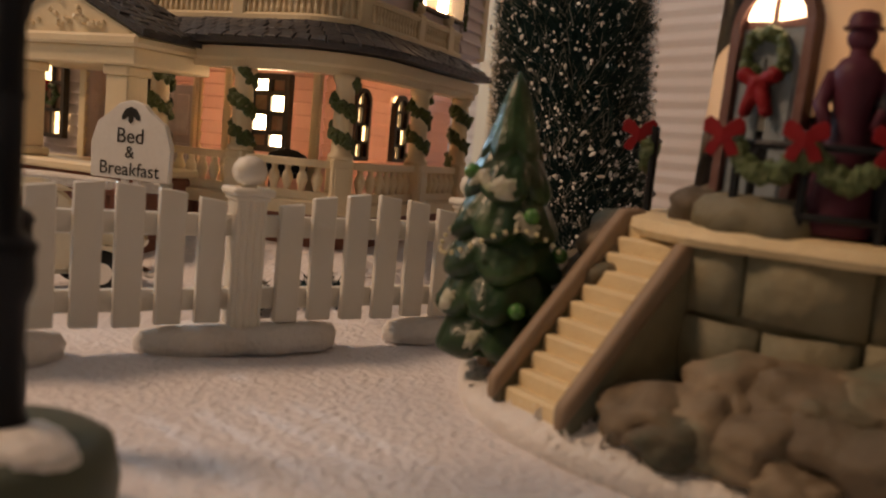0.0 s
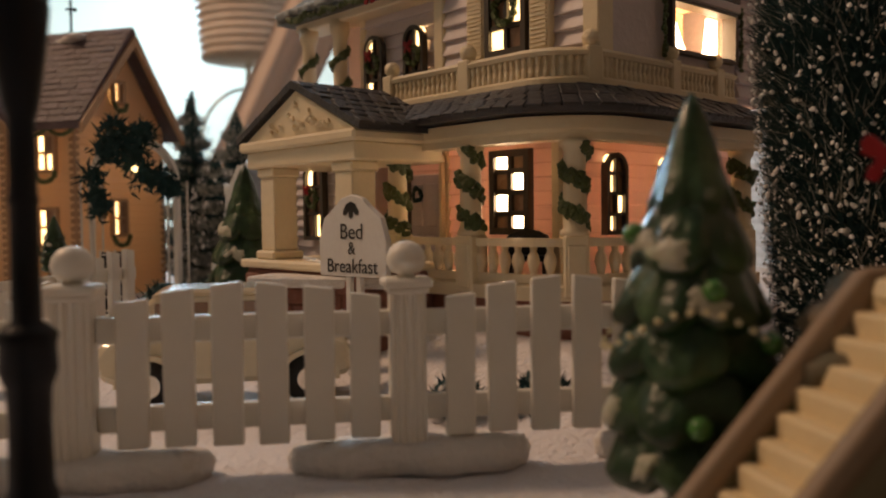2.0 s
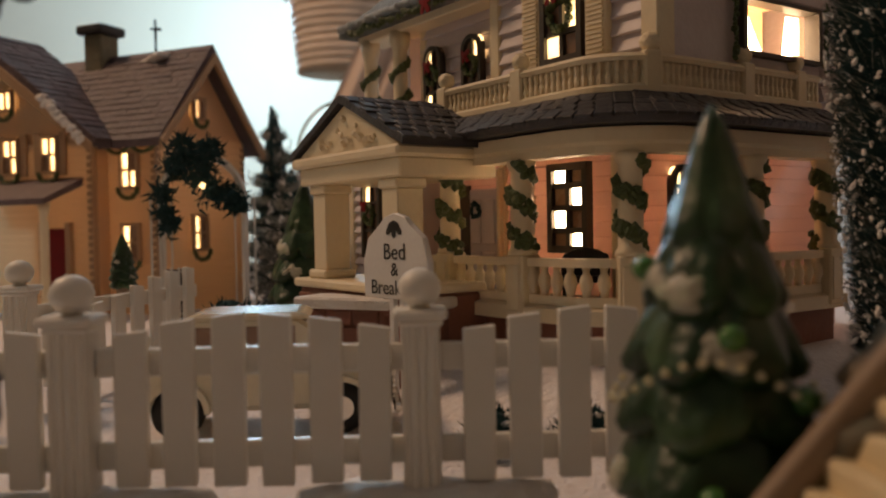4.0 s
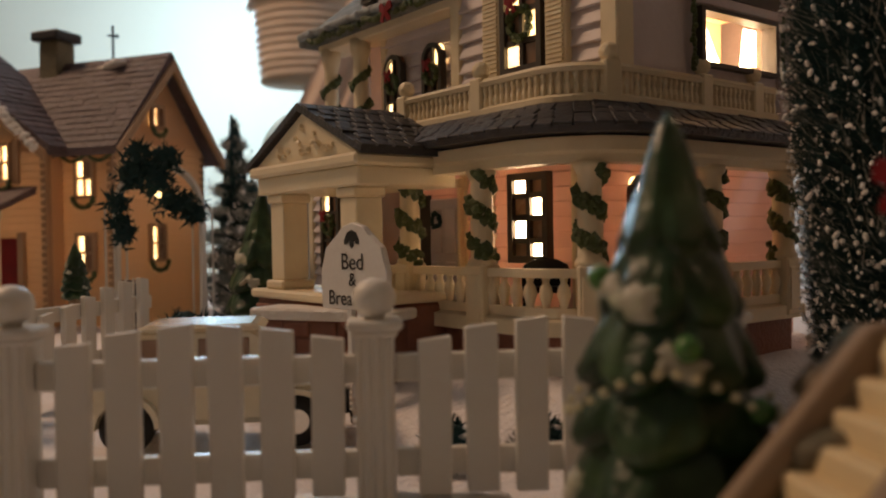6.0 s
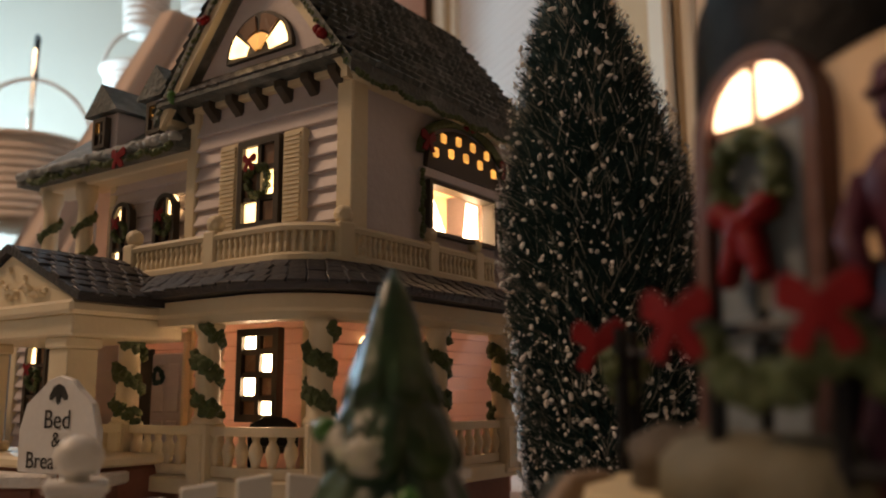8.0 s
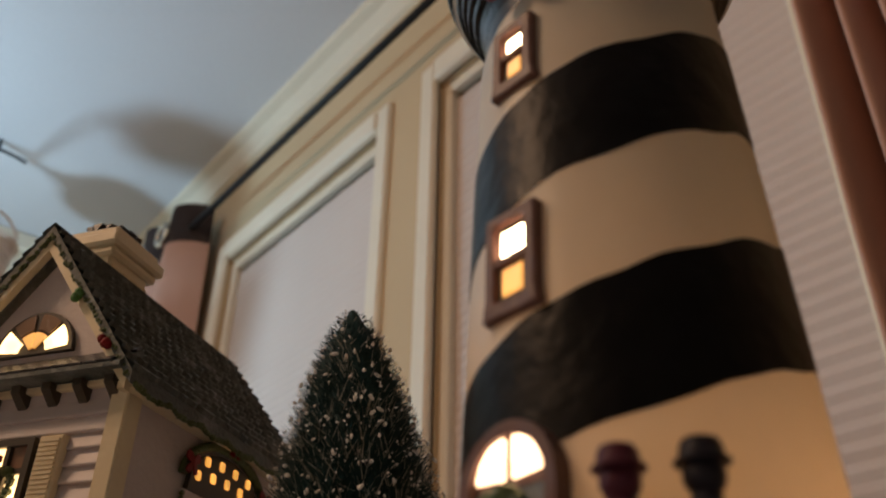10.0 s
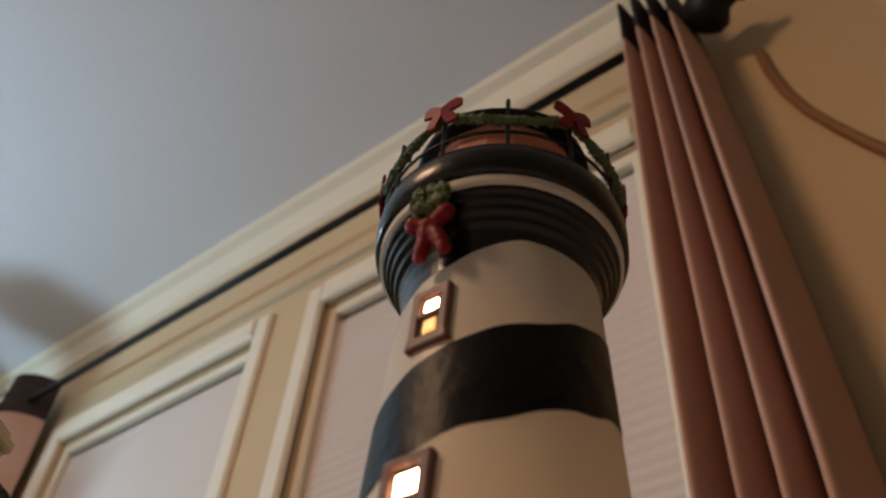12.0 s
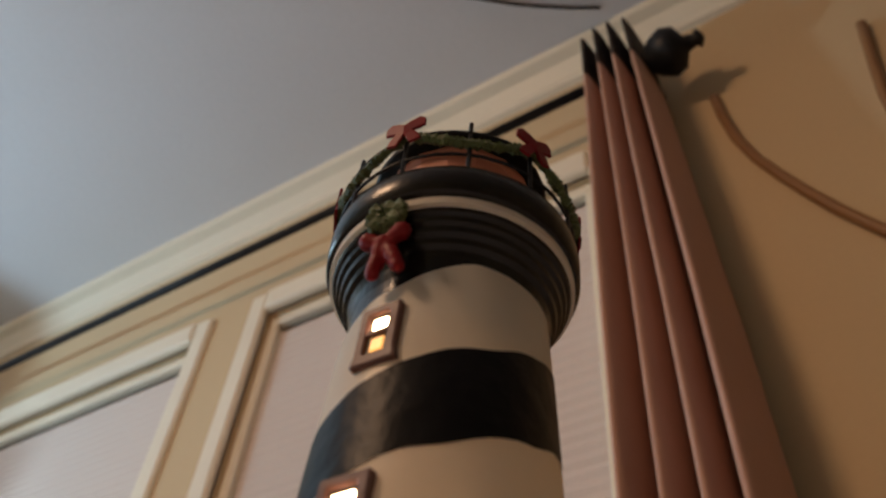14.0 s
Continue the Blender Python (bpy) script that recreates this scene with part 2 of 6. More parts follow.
def box(x0, x1, y0, y1, z0, z1, bevel=0.0, bm=None, m=None, seg=1):
    b = bmesh.new()
    bmesh.ops.create_cube(b, size=1, matrix=Matrix.Translation(((x0 + x1) / 2, (y0 + y1) / 2, (z0 + z1) / 2)) @ Matrix.Diagonal((abs(x1 - x0), abs(y1 - y0), abs(z1 - z0), 1)))
    if bevel:
        bmesh.ops.bevel(b, geom=b.edges[:], offset=bevel, segments=seg, profile=0.5, affect="EDGES")
    return into(bm, b, m)


def into(bm, b, m=None):
    if m is not None:
        b.transform(m)
    if bm is None:
        return b
    me = bpy.data.meshes.new("tmp")
    b.to_mesh(me)
    b.free()
    bm.from_mesh(me)
    bpy.data.meshes.remove(me)
    return bm


def lathe(profile, n=24, bm=None, m=None, wob=0.0):
    """A turned form from (radius, height) pairs; wob: unevenness of the radius."""
    b = bmesh.new()
    rings = []
    for r, z in profile:
        ring = []
        for i in range(n):
            a = 2 * math.pi * i / n
            rr = r * (1 + wob * noise.noise((math.cos(a) * 2, math.sin(a) * 2, z * 6)))
            ring.append(b.verts.new((rr * math.cos(a), rr * math.sin(a), z)))
        rings.append(ring)
    for lo, hi in zip(rings, rings[1:]):
        for i in range(n):
            b.faces.new((lo[i], lo[(i + 1) % n], hi[(i + 1) % n], hi[i]))
    b.faces.new(rings[0][::-1])
    b.faces.new(rings[-1])
    return into(bm, b, m)


def prism(outline, y0, y1, bm=None, m=None, bevel=0.0):
    """An outline in x and z, drawn out from y0 to y1."""
    b = bmesh.new()
    f = [b.verts.new((x, y0, z)) for x, z in outline]
    g = [b.verts.new((x, y1, z)) for x, z in outline]
    n = len(outline)
    b.faces.new(f)
    b.faces.new(g[::-1])
    for i in range(n):
        b.faces.new((f[i], g[i], g[(i + 1) % n], f[(i + 1) % n]))
    if bevel:
        bmesh.ops.bevel(b, geom=b.edges[:], offset=bevel, segments=1, profile=0.5, affect="EDGES")
    return into(bm, b, m)


def tube(points, r, n=8, bm=None, m=None):
    """A round bar along points; r: one radius or one for each point."""
    b = bmesh.new()
    pts = [Vector(p) for p in points]
    rs = r if isinstance(r, (list, tuple)) else [r] * len(pts)
    rings = []
    for i, p in enumerate(pts):
        d = (pts[min(i + 1, len(pts) - 1)] - pts[max(i - 1, 0)]).normalized()
        q = d.to_track_quat("Z", "Y")
        rings.append([b.verts.new(p + q @ Vector((rs[i] * math.cos(2 * math.pi * k / n), rs[i] * math.sin(2 * math.pi * k / n), 0))) for k in range(n)])
    for lo, hi in zip(rings, rings[1:]):
        for k in range(n):
            b.faces.new((lo[k], lo[(k + 1) % n], hi[(k + 1) % n], hi[k]))
    b.faces.new(rings[0][::-1])
    b.faces.new(rings[-1])
    return into(bm, b, m)


def ball(x, y, z, r, bm=None, sub=2, flat=1.0, rough=0.0, seed=0.0):
    b = bmesh.new()
    bmesh.ops.create_icosphere(b, subdivisions=sub, radius=r)
    for v in b.verts:
        if rough:
            q = v.co / r
            v.co *= 1 + rough * noise.noise(q * 1.3 + Vector((seed, seed * 2.1, 0)))
            if sub > 2:
                v.co *= 1 + 0.35 * rough * noise.noise(q * 3.4 + Vector((seed, 7.0, 0))) + 0.16 * rough * noise.noise(q * 8 + Vector((seed, 3.0, 0)))
        v.co.z *= flat
    return into(bm, b, Matrix.Translation((x, y, z)))


def join(a, b):
    return into(a, b)


def arc(cx, cz, r, a0, a1, n):
    return [(cx + r * math.cos(radians(a0 + (a1 - a0) * i / n)), cz + r * math.sin(radians(a0 + (a1 - a0) * i / n))) for i in range(n + 1)]


def bow_mesh(s):
    """A ribbon bow in x and z: two loops, two tails, raised at the knot."""
    half = [(0.0, 0.20), (0.22, 0.50), (0.52, 0.66), (0.72, 0.50), (0.74, 0.12), (0.46, 0.0), (0.24, -0.06), (0.50, -0.28), (0.62, -0.62), (0.42, -0.66), (0.24, -0.74), (0.06, -0.30)]
    out = half + [(0.0, -0.22)] + [(-x, z) for x, z in half[:0:-1]]
    b = prism([(x * s, z * s) for x, z in out], -0.05 * s, 0.05 * s, bevel=0.02 * s)
    for v in b.verts:
        v.co.y -= 0.10 * s * math.exp(-(v.co.x ** 2 + v.co.z ** 2) / (0.05 * s * s)) - 0.10 * abs(v.co.x)
    return b


def puffy_bow(s):
    """A moulded porcelain bow in x and z: two fat loops, a knot and two hanging ribbons."""
    b = bmesh.new()
    for d in (-1, 1):
        for k in range(4):
            ball(d * (0.16 + 0.13 * k) * s, -0.04 * s, (0.16 + 0.05 * k) * s, (0.20 + 0.03 * k) * s, b, sub=2, rough=0.15, seed=k + d)
        for k in range(5):
            ball(d * (0.12 + 0.07 * k) * s, 0.0, (-0.08 - 0.19 * k) * s, (0.27 - 0.01 * k) * s, b, sub=2, rough=0.25, seed=k - d)
    ball(0, -0.12 * s, 0.10 * s, 0.20 * s, b, sub=2)
    return b


def fused(ob, size):
    """Melts the lumps of a moulded part into one skin."""
    mod = ob.modifiers.new("skin", "REMESH")
    mod.mode, mod.voxel_size, mod.use_smooth_shade = "VOXEL", size * S, True
    return ob


def wreath_mesh(r, thick, n=40, seed=1):
    """A ring of leafy tufts in x and z."""
    rnd = random.Random(seed)
    b = bmesh.new()
    for i in range(n):
        a = 2 * math.pi * i / n
        rr = r + rnd.uniform(-0.25, 0.25) * thick
        ball(rr * math.cos(a), rnd.uniform(-0.2, 0.2) * thick, rr * math.sin(a), thick * rnd.uniform(0.45, 0.7), b, sub=1, rough=0.5, seed=i)
    return b


# ---- the room ----
def wall_box(name, label, b, material):
    return tagged(part(name, b, material), label, "wall", kind="structure")


XW, YN, XS, YS, ZC, ZF = 8.0, 26.7, -22.0, -22.0, 15.0, -9.0
tagged(part("floor", box(XS, XW + 1, YS, YN, ZF - 0.5, ZF), "floor"), "brown wooden room floor below the table", "floor", kind="structure")
tagged(part("ceiling", box(XS, XW + 1, YS, YN + 1, ZC, ZC + 0.5), "ceiling"), "matte off-white painted ceiling of the room", "ceiling", kind="structure")
wall_box("wall_north", "painted wall at the room's end, paled for the lamp's light", box(XS, XW + 1, YN, YN + 1, ZF, ZC), "lamplit_end_wall")
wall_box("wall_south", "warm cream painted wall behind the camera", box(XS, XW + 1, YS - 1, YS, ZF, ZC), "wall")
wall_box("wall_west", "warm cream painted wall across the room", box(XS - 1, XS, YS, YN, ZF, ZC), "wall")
WIN = [(11.55, 18.1, -1.0, 11.5), (3.1, 9.7, -1.0, 11.5)]
b = box(XW, XW + 1, YS, 3.1, ZF, ZC)
for y0, y1, z0, z1 in ((9.7, 11.55, ZF, ZC), (18.1, YN, ZF, ZC), (3.1, 9.7, 11.5, ZC), (11.55, 18.1, 11.5, ZC), (3.1, 9.7, ZF, -1.0), (11.55, 18.1, ZF, -1.0)):
    box(XW, XW + 1, y0, y1, z0, z1, bm=b)
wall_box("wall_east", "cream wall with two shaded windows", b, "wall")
tagged(part("trim", prism([(XW - 0.55, ZC), (XW - 0.5, ZC - 0.12), (XW - 0.3, ZC - 0.2), (XW - 0.12, ZC - 0.45), (XW - 0.1, ZC - 0.62), (XW, ZC - 0.66), (XW, ZC)], YS, YN, bevel=0.0), "wood_white"), "cream painted crown moulding along the ceiling", "moulding", kind="structure")
tagged(part("trim", box(XS, XW - 0.55, YN - 0.35, YN, ZC - 0.6, ZC, 0.08), "wood_white"), "cream painted crown moulding on the end wall", "moulding", kind="structure")
for k, (y0, y1, z0, z1) in enumerate(WIN):
    w = thing(f"window_{k + 1}", "tall window with cream wooden frame and closed pleated shade", "window", "windows in the long wall", kind="structure")
    for name, args in (("window_frame", (XW - 0.12, XW + 0.1, y0 - 0.42, y0, z0, z1 + 0.5)), ("window_frame", (XW - 0.12, XW + 0.1, y1, y1 + 0.42, z0, z1 + 0.5)),
                       ("window_head", (XW - 0.16, XW + 0.1, y0, y1, z1, z1 + 0.5)), ("window_sill", (XW - 0.35, XW + 0.3, y0 - 0.4, y1 + 0.4, z0 - 0.3, z0))):
        part(name, box(*args, 0.05), "wood_white", w)
    for ya in (y0 + 0.002, y1 - 0.202):
        part("sash", box(XW + 0.14, XW + 0.36, ya, ya + 0.2, z0, z1 - 0.2, 0.03), "wood_white", w)
    part("sash", box(XW + 0.14, XW + 0.36, y0 + 0.002, y1 - 0.002, z1 - 0.22, z1 - 0.002, 0.03), "wood_white", w)
    n = int((z1 - 0.2 - z0) / 0.19)
    me = None
    for i in range(n):
        z = z0 + 0.01 + i * 0.19
        if me is None:
            ob = part("pleat", prism([(0, 0), (-0.022, 0.095), (0, 0.19), (0.03, 0.19), (0.03, 0)], y0 + 0.21, y1 - 0.21), "blind", w)
            me = ob.data
            ob.matrix_basis = at(XW + 0.30, 0, z)
        else:
            share("pleat", me, w, T(XW + 0.30, 0, z))
rod = thing("curtain_rod", "black metal curtain rod with a dark finial", "curtain rod")
part("rod", tube([(7.2, 1.9, 12.55), (7.2, 22.5, 12.55)], 0.085, 12), "black", rod, smooth=True)
part("finial", lathe([(0.12, 0), (0.20, 0.07), (0.14, 0.20), (0.30, 0.36), (0.40, 0.58), (0.34, 0.76), (0.14, 0.86), (0.10, 1.0), (0.16, 1.06), (0.04, 1.14)], 14, m=T(7.2, 1.95, 12.5, 90)), "black", rod, smooth=True)
for y in (1.75, 20.2):
    part("bracket", box(7.15, XW - 0.12, y - 0.06, y + 0.06, 12.36, 12.46, 0.02), "black", rod)


def curtain(y0, y1, folds, z0, zt, label, amp, flare=0.0, drift=0.0):
    c = thing("curtain", label, "curtain", "grommet curtains")
    for name, za, zb, material in (("cloth_panel", z0, zt - 1.15, "curtain"), ("top_band", zt - 1.145, zt, "curtain_top")):
        b = bmesh.new()
        rows = []
        n = folds * 16
        zs = [za + (zb - za) * i / 8 for i in range(9)]
        for z in zs:
            f = min(1.0, (zt - z) / 8.0)
            row = []
            for i in range(n + 1):
                u = i / n
                y = y0 + (y1 - y0) * u + flare * f * (u - 0.5) * 2 - drift * f
                x = 7.2 + amp * (1 - 2 * abs(math.sin(math.pi * folds * u)) ** 0.7) * (1 + 0.2 * f) + 0.05 * math.sin(9 * u + 3 * f)
                row.append((x, y, z))
            rows.append(row)
        for side in (0.0, 0.03):
            vs = [[b.verts.new((x + side, y, z)) for x, y, z in row] for row in rows]
            for lo, hi in zip(vs, vs[1:]):
                for i in range(n):
                    b.faces.new((lo[i], lo[i + 1], hi[i + 1], hi[i]))
        part(name, b, material, c, smooth=True)
    return c


# Right stack of folds and the left one with its rings.
curtain(1.74, 2.70, 4, ZF + 0.6, 13.45, "pinkish brown curtain with dark top band, gathered", 0.46, 0.24, 0.14)
cl = curtain(18.7, 23.2, 3, ZF + 0.6, 13.3, "pinkish brown grommet curtain with dark band", 0.42)
for k in range(3):
    y = 19.75 + k * 1.45
    b = bmesh.new()
    tor = [(6.76 + 0.0, y + 0.30 * math.cos(2 * math.pi * i / 20), 12.55 + 0.30 * math.sin(2 * math.pi * i / 20)) for i in range(21)]
    part("grommet", tube(tor, 0.07, 8), "chrome", cl, "dull metal ring", smooth=True)
c = part("cable", tube([(7.93, 1.02, 11.95), (7.93, 0.99, 11.4), (7.93, 0.90, 10.75), (7.93, 0.74, 10.15), (7.93, 0.52, 9.6), (7.93, 0.30, 9.1), (7.93, 0.08, 8.65), (7.93, -0.26, 8.05), (7.93, -1.0, 7.3)], 0.075, 8), "cable", smooth=True)
tagged(c, "brown cable hanging in a loose curve on the wall", "cable")
c = part("cable", tube([(5.5, 4.6, 14.96), (6.08, 3.9, 14.96), (6.35, 3.55, 14.93), (6.6, 3.22, 14.96), (6.9, 2.75, 14.95), (7.16, 2.30, 14.96)], 0.03, 6), "black", smooth=True)
tagged(c, "thin dark wire running along the ceiling", "cable")
c = part("cable", tube([(7.93, -1.17, 12.15), (7.93, -1.10, 11.6), (7.93, -1.02, 11.0), (7.93, -0.95, 10.4), (7.93, -0.93, 9.6)], 0.075, 8), "cable", smooth=True)
tagged(c, "brown cable hanging on the cream wall", "cable")

# ---- the village: snow sheet on the table ----
def snow_height(x, y):
    c, s = math.cos(radians(33)), math.sin(radians(33))
    hx, hy = c * (x - 1.35) + s * (y - 2.75), -s * (x - 1.35) + c * (y - 2.75)
    d = max(-0.12 - hx, hx - 1.6, -0.12 - hy, hy - 0.62, 0.0)
    bank = 0.15 * max(0.0, 1 - d / 0.32) ** 1.4
    return bank + 0.018 * noise.noise((x * 1.7, y * 1.7, 0)) + 0.008 * noise.noise((x * 6, y * 6, 3.0)) - 0.012


b = bmesh.new()
NX, NY = 150, 190
grid = [[b.verts.new((-4.5 + 9.5 * i / NX, -1.6 + 11.2 * j / NY, snow_height(-4.5 + 9.5 * i / NX, -1.6 + 11.2 * j / NY))) for i in range(NX + 1)] for j in range(NY + 1)]
for j in range(NY):
    for i in range(NX):
        b.faces.new((grid[j][i], grid[j][i + 1], grid[j + 1][i + 1], grid[j + 1][i]))
tagged(part("ground", b, "snow", smooth=True), "white fluffy artificial snow sheet over the table", "snow", kind="structure")
table = thing("table", "long table under the snow sheet", "table")
part("tabletop", box(-4.5, 5.0, -1.6, 9.6, -0.4, -0.06, 0.03), "floor", table)
for x, y in ((-4.2, -1.3), (4.7, -1.3), (-4.2, 9.3), (4.7, 9.3)):
    part("leg", box(x - 0.25, x + 0.25, y - 0.25, y + 0.25, ZF, -0.4, 0.04), "floor", table)


# ---- bed and breakfast house ----
def window_unit(parent, m, w, h, cols, rows, lit, frame="win_dark", arched=False, pane_lit="lit", bar=0.014, depth=0.03, label=""):
    """A window facing -y at m: a frame with bars, and one pane for each light; lit: which of them the bulb shows through."""
    b = bmesh.new()
    t = bar * 1.3
    if arched:
        out = [(-w / 2, 0), (w / 2, 0)] + arc(0, h - w / 2, w / 2, 0, 180, 12)
        inn = [(-w / 2 + t, t), (w / 2 - t, t)] + arc(0, h - w / 2, w / 2 - t, 0, 180, 12)
    else:
        out = [(-w / 2, 0), (w / 2, 0), (w / 2, h), (-w / 2, h)]
        inn = [(-w / 2 + t, t), (w / 2 - t, t), (w / 2 - t, h - t), (-w / 2 + t, h - t)]
    vo = [[b.verts.new((x, y, z)) for x, z in ring] for y in (-depth, 0.0) for ring in (out, inn)]
    n = len(out)
    for i in range(n):
        j = (i + 1) % n
        for p, q in ((0, 1), (2, 0), (1, 3), (3, 2)):
            b.faces.new((vo[p][i], vo[p][j], vo[q][j], vo[q][i]))
    win = part("window", b, frame, parent, label, m=m)
    for i in range(1, cols):
        x = -w / 2 + w * i / cols
        part("glazing_bar", box(x - bar / 2, x + bar / 2, -depth * 0.8, -0.002, t, h - t, m=m), frame, win)
    for j in range(1, rows):
        z = h * j / rows
        part("glazing_bar", box(-w / 2 + t, w / 2 - t, -depth * 0.75, -0.003, z - bar / 2, z + bar / 2, m=m), frame, win)
    for j in range(rows):
        for i in range(cols):
            x0, x1 = -w / 2 + w * i / cols + bar / 2, -w / 2 + w * (i + 1) / cols - bar / 2
            z0, z1 = h * j / rows + bar / 2, h * (j + 1) / rows - bar / 2
            if arched and j == rows - 1:
                cx = (x0 + x1) / 2
                half = (x1 - x0) / 2
                p = prism([(x0, z0), (x1, z0)] + [(x, z) for x, z in arc(cx, max(z0, z1 - half * 1.05), half, 0, 180, 8)], -depth * 0.4, -0.004, m=m)
            else:
                p = box(x0, x1, -depth * 0.4, -0.004, z0, z1, 0.004, m=m)
            part("pane", p, pane_lit if (i, j) in lit else "pane", win)
    return win


def siding(wall, m, w, h, material, pitch=0.052, name="board", sheet=False):
    """Lapped boards over a wall facing -y."""
    me = None
    for i in range(int(h / pitch)):
        if me is None:
            if sheet:
                sb = bmesh.new()
                vs = [[sb.verts.new((x, -d, z)) for d, z in ((0.003, 0.0), (0.015, 0.0), (0.016, 0.004), (0.003, pitch))] for x in (0.0, w)]
                for k in range(3):
                    sb.faces.new((vs[0][k], vs[1][k], vs[1][k + 1], vs[0][k + 1]))
            ob = part(name, sb if sheet else prism([(0, 0), (0.019, 0.0), (0.021, 0.005), (0.004, pitch), (0, pitch)], 0, w, m=T(0, 0, 0, 0, 0, -90)), material, wall)
            # outline x is depth, y the board's length: turned so that the length runs along x
            me = ob.data
            ob.matrix_basis = Matrix.Translation(m.translation * S + (m.to_quaternion() @ Vector((0, 0, i * pitch))) * S) @ m.to_quaternion().to_matrix().to_4x4()
        else:
            share(name, me, wall, m @ Matrix.Translation((0, 0, i * pitch)))


HX, HY, HR = 1.35, 2.75, 33.0
house = thing("house", "cream two-storey porcelain Victorian house with lit windows", "house", place=(HX, HY, 0), rz=HR)
PX, PY, RC = 0.03, 0.03, 0.28


def porch_line(o, n=12, y_end=1.02, x_end=1.12):
    pts = [(PX - o, y_end)] + [(PX - o, y_end + (PY + RC - y_end) * i / 6) for i in range(1, 6)]
    for i in range(n + 1):
        a = radians(180 + 90 * i / n)
        pts.append((PX + RC + (RC + o) * math.cos(a), PY + RC + (RC + o) * math.sin(a)))
    return pts + [(PX + RC + (x_end - PX - RC) * i / 6, PY - o) for i in range(1, 7)]


def swept(profile, bm=None, **k):
    """A closed profile of (outward offset, height) drawn along the porch's edge."""
    b = bmesh.new()
    rows = [[b.verts.new((x, y, z)) for x, y in porch_line(o, **k)] for o, z in profile]
    n = len(rows)
    for i in range(n):
        lo, hi = rows[i], rows[(i + 1) % n]
        for j in range(len(lo) - 1):
            b.faces.new((lo[j], lo[j + 1], hi[j + 1], hi[j]))
    b.faces.new([r[0] for r in rows])
    b.faces.new([r[-1] for r in rows][::-1])
    return into(bm, b)


def along(o, s, **k):
    """Place and outward turn at a distance s along the porch's edge from its left end."""
    pts = porch_line(o, **k)
    for p, q in zip(pts, pts[1:]):
        d = math.dist(p, q)
        if s <= d:
            f = s / d
            return p[0] + (q[0] - p[0]) * f, p[1] + (q[1] - p[1]) * f, math.degrees(math.atan2(q[1] - p[1], q[0] - p[0]))
        s -= d
    return (*pts[-1], 0.0)


def length(o, **k):
    pts = porch_line(o, **k)
    return sum(math.dist(p, q) for p, q in zip(pts, pts[1:]))


part("foundation", swept([(-0.02, 0.0), (-0.02, 0.27), (-0.4, 0.27), (-0.4, 0.0)]), "brick", house, "dark red brick base under the porch")
part("porch_floor", swept([(0.035, 0.26), (0.035, 0.305), (0.0, 0.315), (-0.5, 0.315), (-0.5, 0.26)]), "cream", house)
part("porch_beam", swept([(0.03, 0.775), (0.03, 0.80), (0.045, 0.81), (0.045, 0.85), (-0.05, 0.85), (-0.05, 0.775)]), "cream", house, smooth=False)
part("porch_ceiling", swept([(0.02, 0.84), (0.02, 0.855), (-0.5, 0.855), (-0.5, 0.84)]), "cream", house)
part("porch_roof", swept([(0.10, 0.858), (0.11, 0.875), (-0.085, 0.972), (-0.12, 0.972), (-0.12, 0.858)]), "slate", house, "dark slate porch roof")
part("balcony_ledge", swept([(-0.06, 0.968), (-0.06, 0.985), (-0.075, 0.995), (-0.4, 0.995), (-0.4, 0.968)]), "cream", house)
part("balcony_rail", swept([(-0.065, 1.062), (-0.06, 1.075), (-0.075, 1.088), (-0.105, 1.088), (-0.12, 1.075), (-0.115, 1.062)]), "cream", house)
part("balcony_panel", swept([(-0.085, 0.99), (-0.085, 1.066), (-0.1, 1.066), (-0.1, 0.99)]), "cream", house)
me = None
L = length(-0.078)
for i in range(int(L / 0.027)):
    x, y, a = along(-0.078, 0.02 + i * 0.027)
    if me is None:
        ob = part("baluster", lathe([(0.008, 0.99), (0.0105, 1.01), (0.006, 1.03), (0.0105, 1.05), (0.008, 1.064)], 6), "cream", house)
        me = ob.data
        ob.matrix_basis = at(x, y)
    else:
        share("baluster", me, house, T(x, y, 0, 0, 0, a))
for s in (0.0, 0.44, 0.95, 1.40, 1.70):
    x, y, a = along(-0.09, s)
    b = box(-0.03, 0.03, -0.03, 0.03, 0.975, 1.095, 0.006, m=T(x, y, 0, 0, 0, a))
    ball(x, y, 1.122, 0.032, b)
    part("balcony_post", b, "cream", house, "square balcony post with round ball top", smooth=False)
# porch rail: top and bottom rails, turned balusters, square posts
for z0, z1, o in ((0.435, 0.462, 0.018), (0.315, 0.345, 0.012)):
    part("porch_rail", swept([(o, z0), (o, z1), (-o, z1), (-o, z0)]), "cream", house)
b = lathe([(0.012, 0.345), (0.014, 0.36), (0.022, 0.385), (0.018, 0.405), (0.010, 0.42), (0.014, 0.436)], 10)
me = None
L = length(0.0)
COLS = [0.135, 0.540, 0.95, 1.46, 1.88]
for i in range(int(L / 0.056)):
    s = 0.03 + i * 0.056
    if min(abs(s - c) for c in COLS) < 0.045:
        continue
    x, y, a = along(0.0, s)
    if me is None:
        ob = part("porch_baluster", b, "cream", house, smooth=True)
        me = ob.data
        ob.matrix_basis = at(x, y)
    else:
        share("porch_baluster", me, house, T(x, y, 0, 0, 0, a))
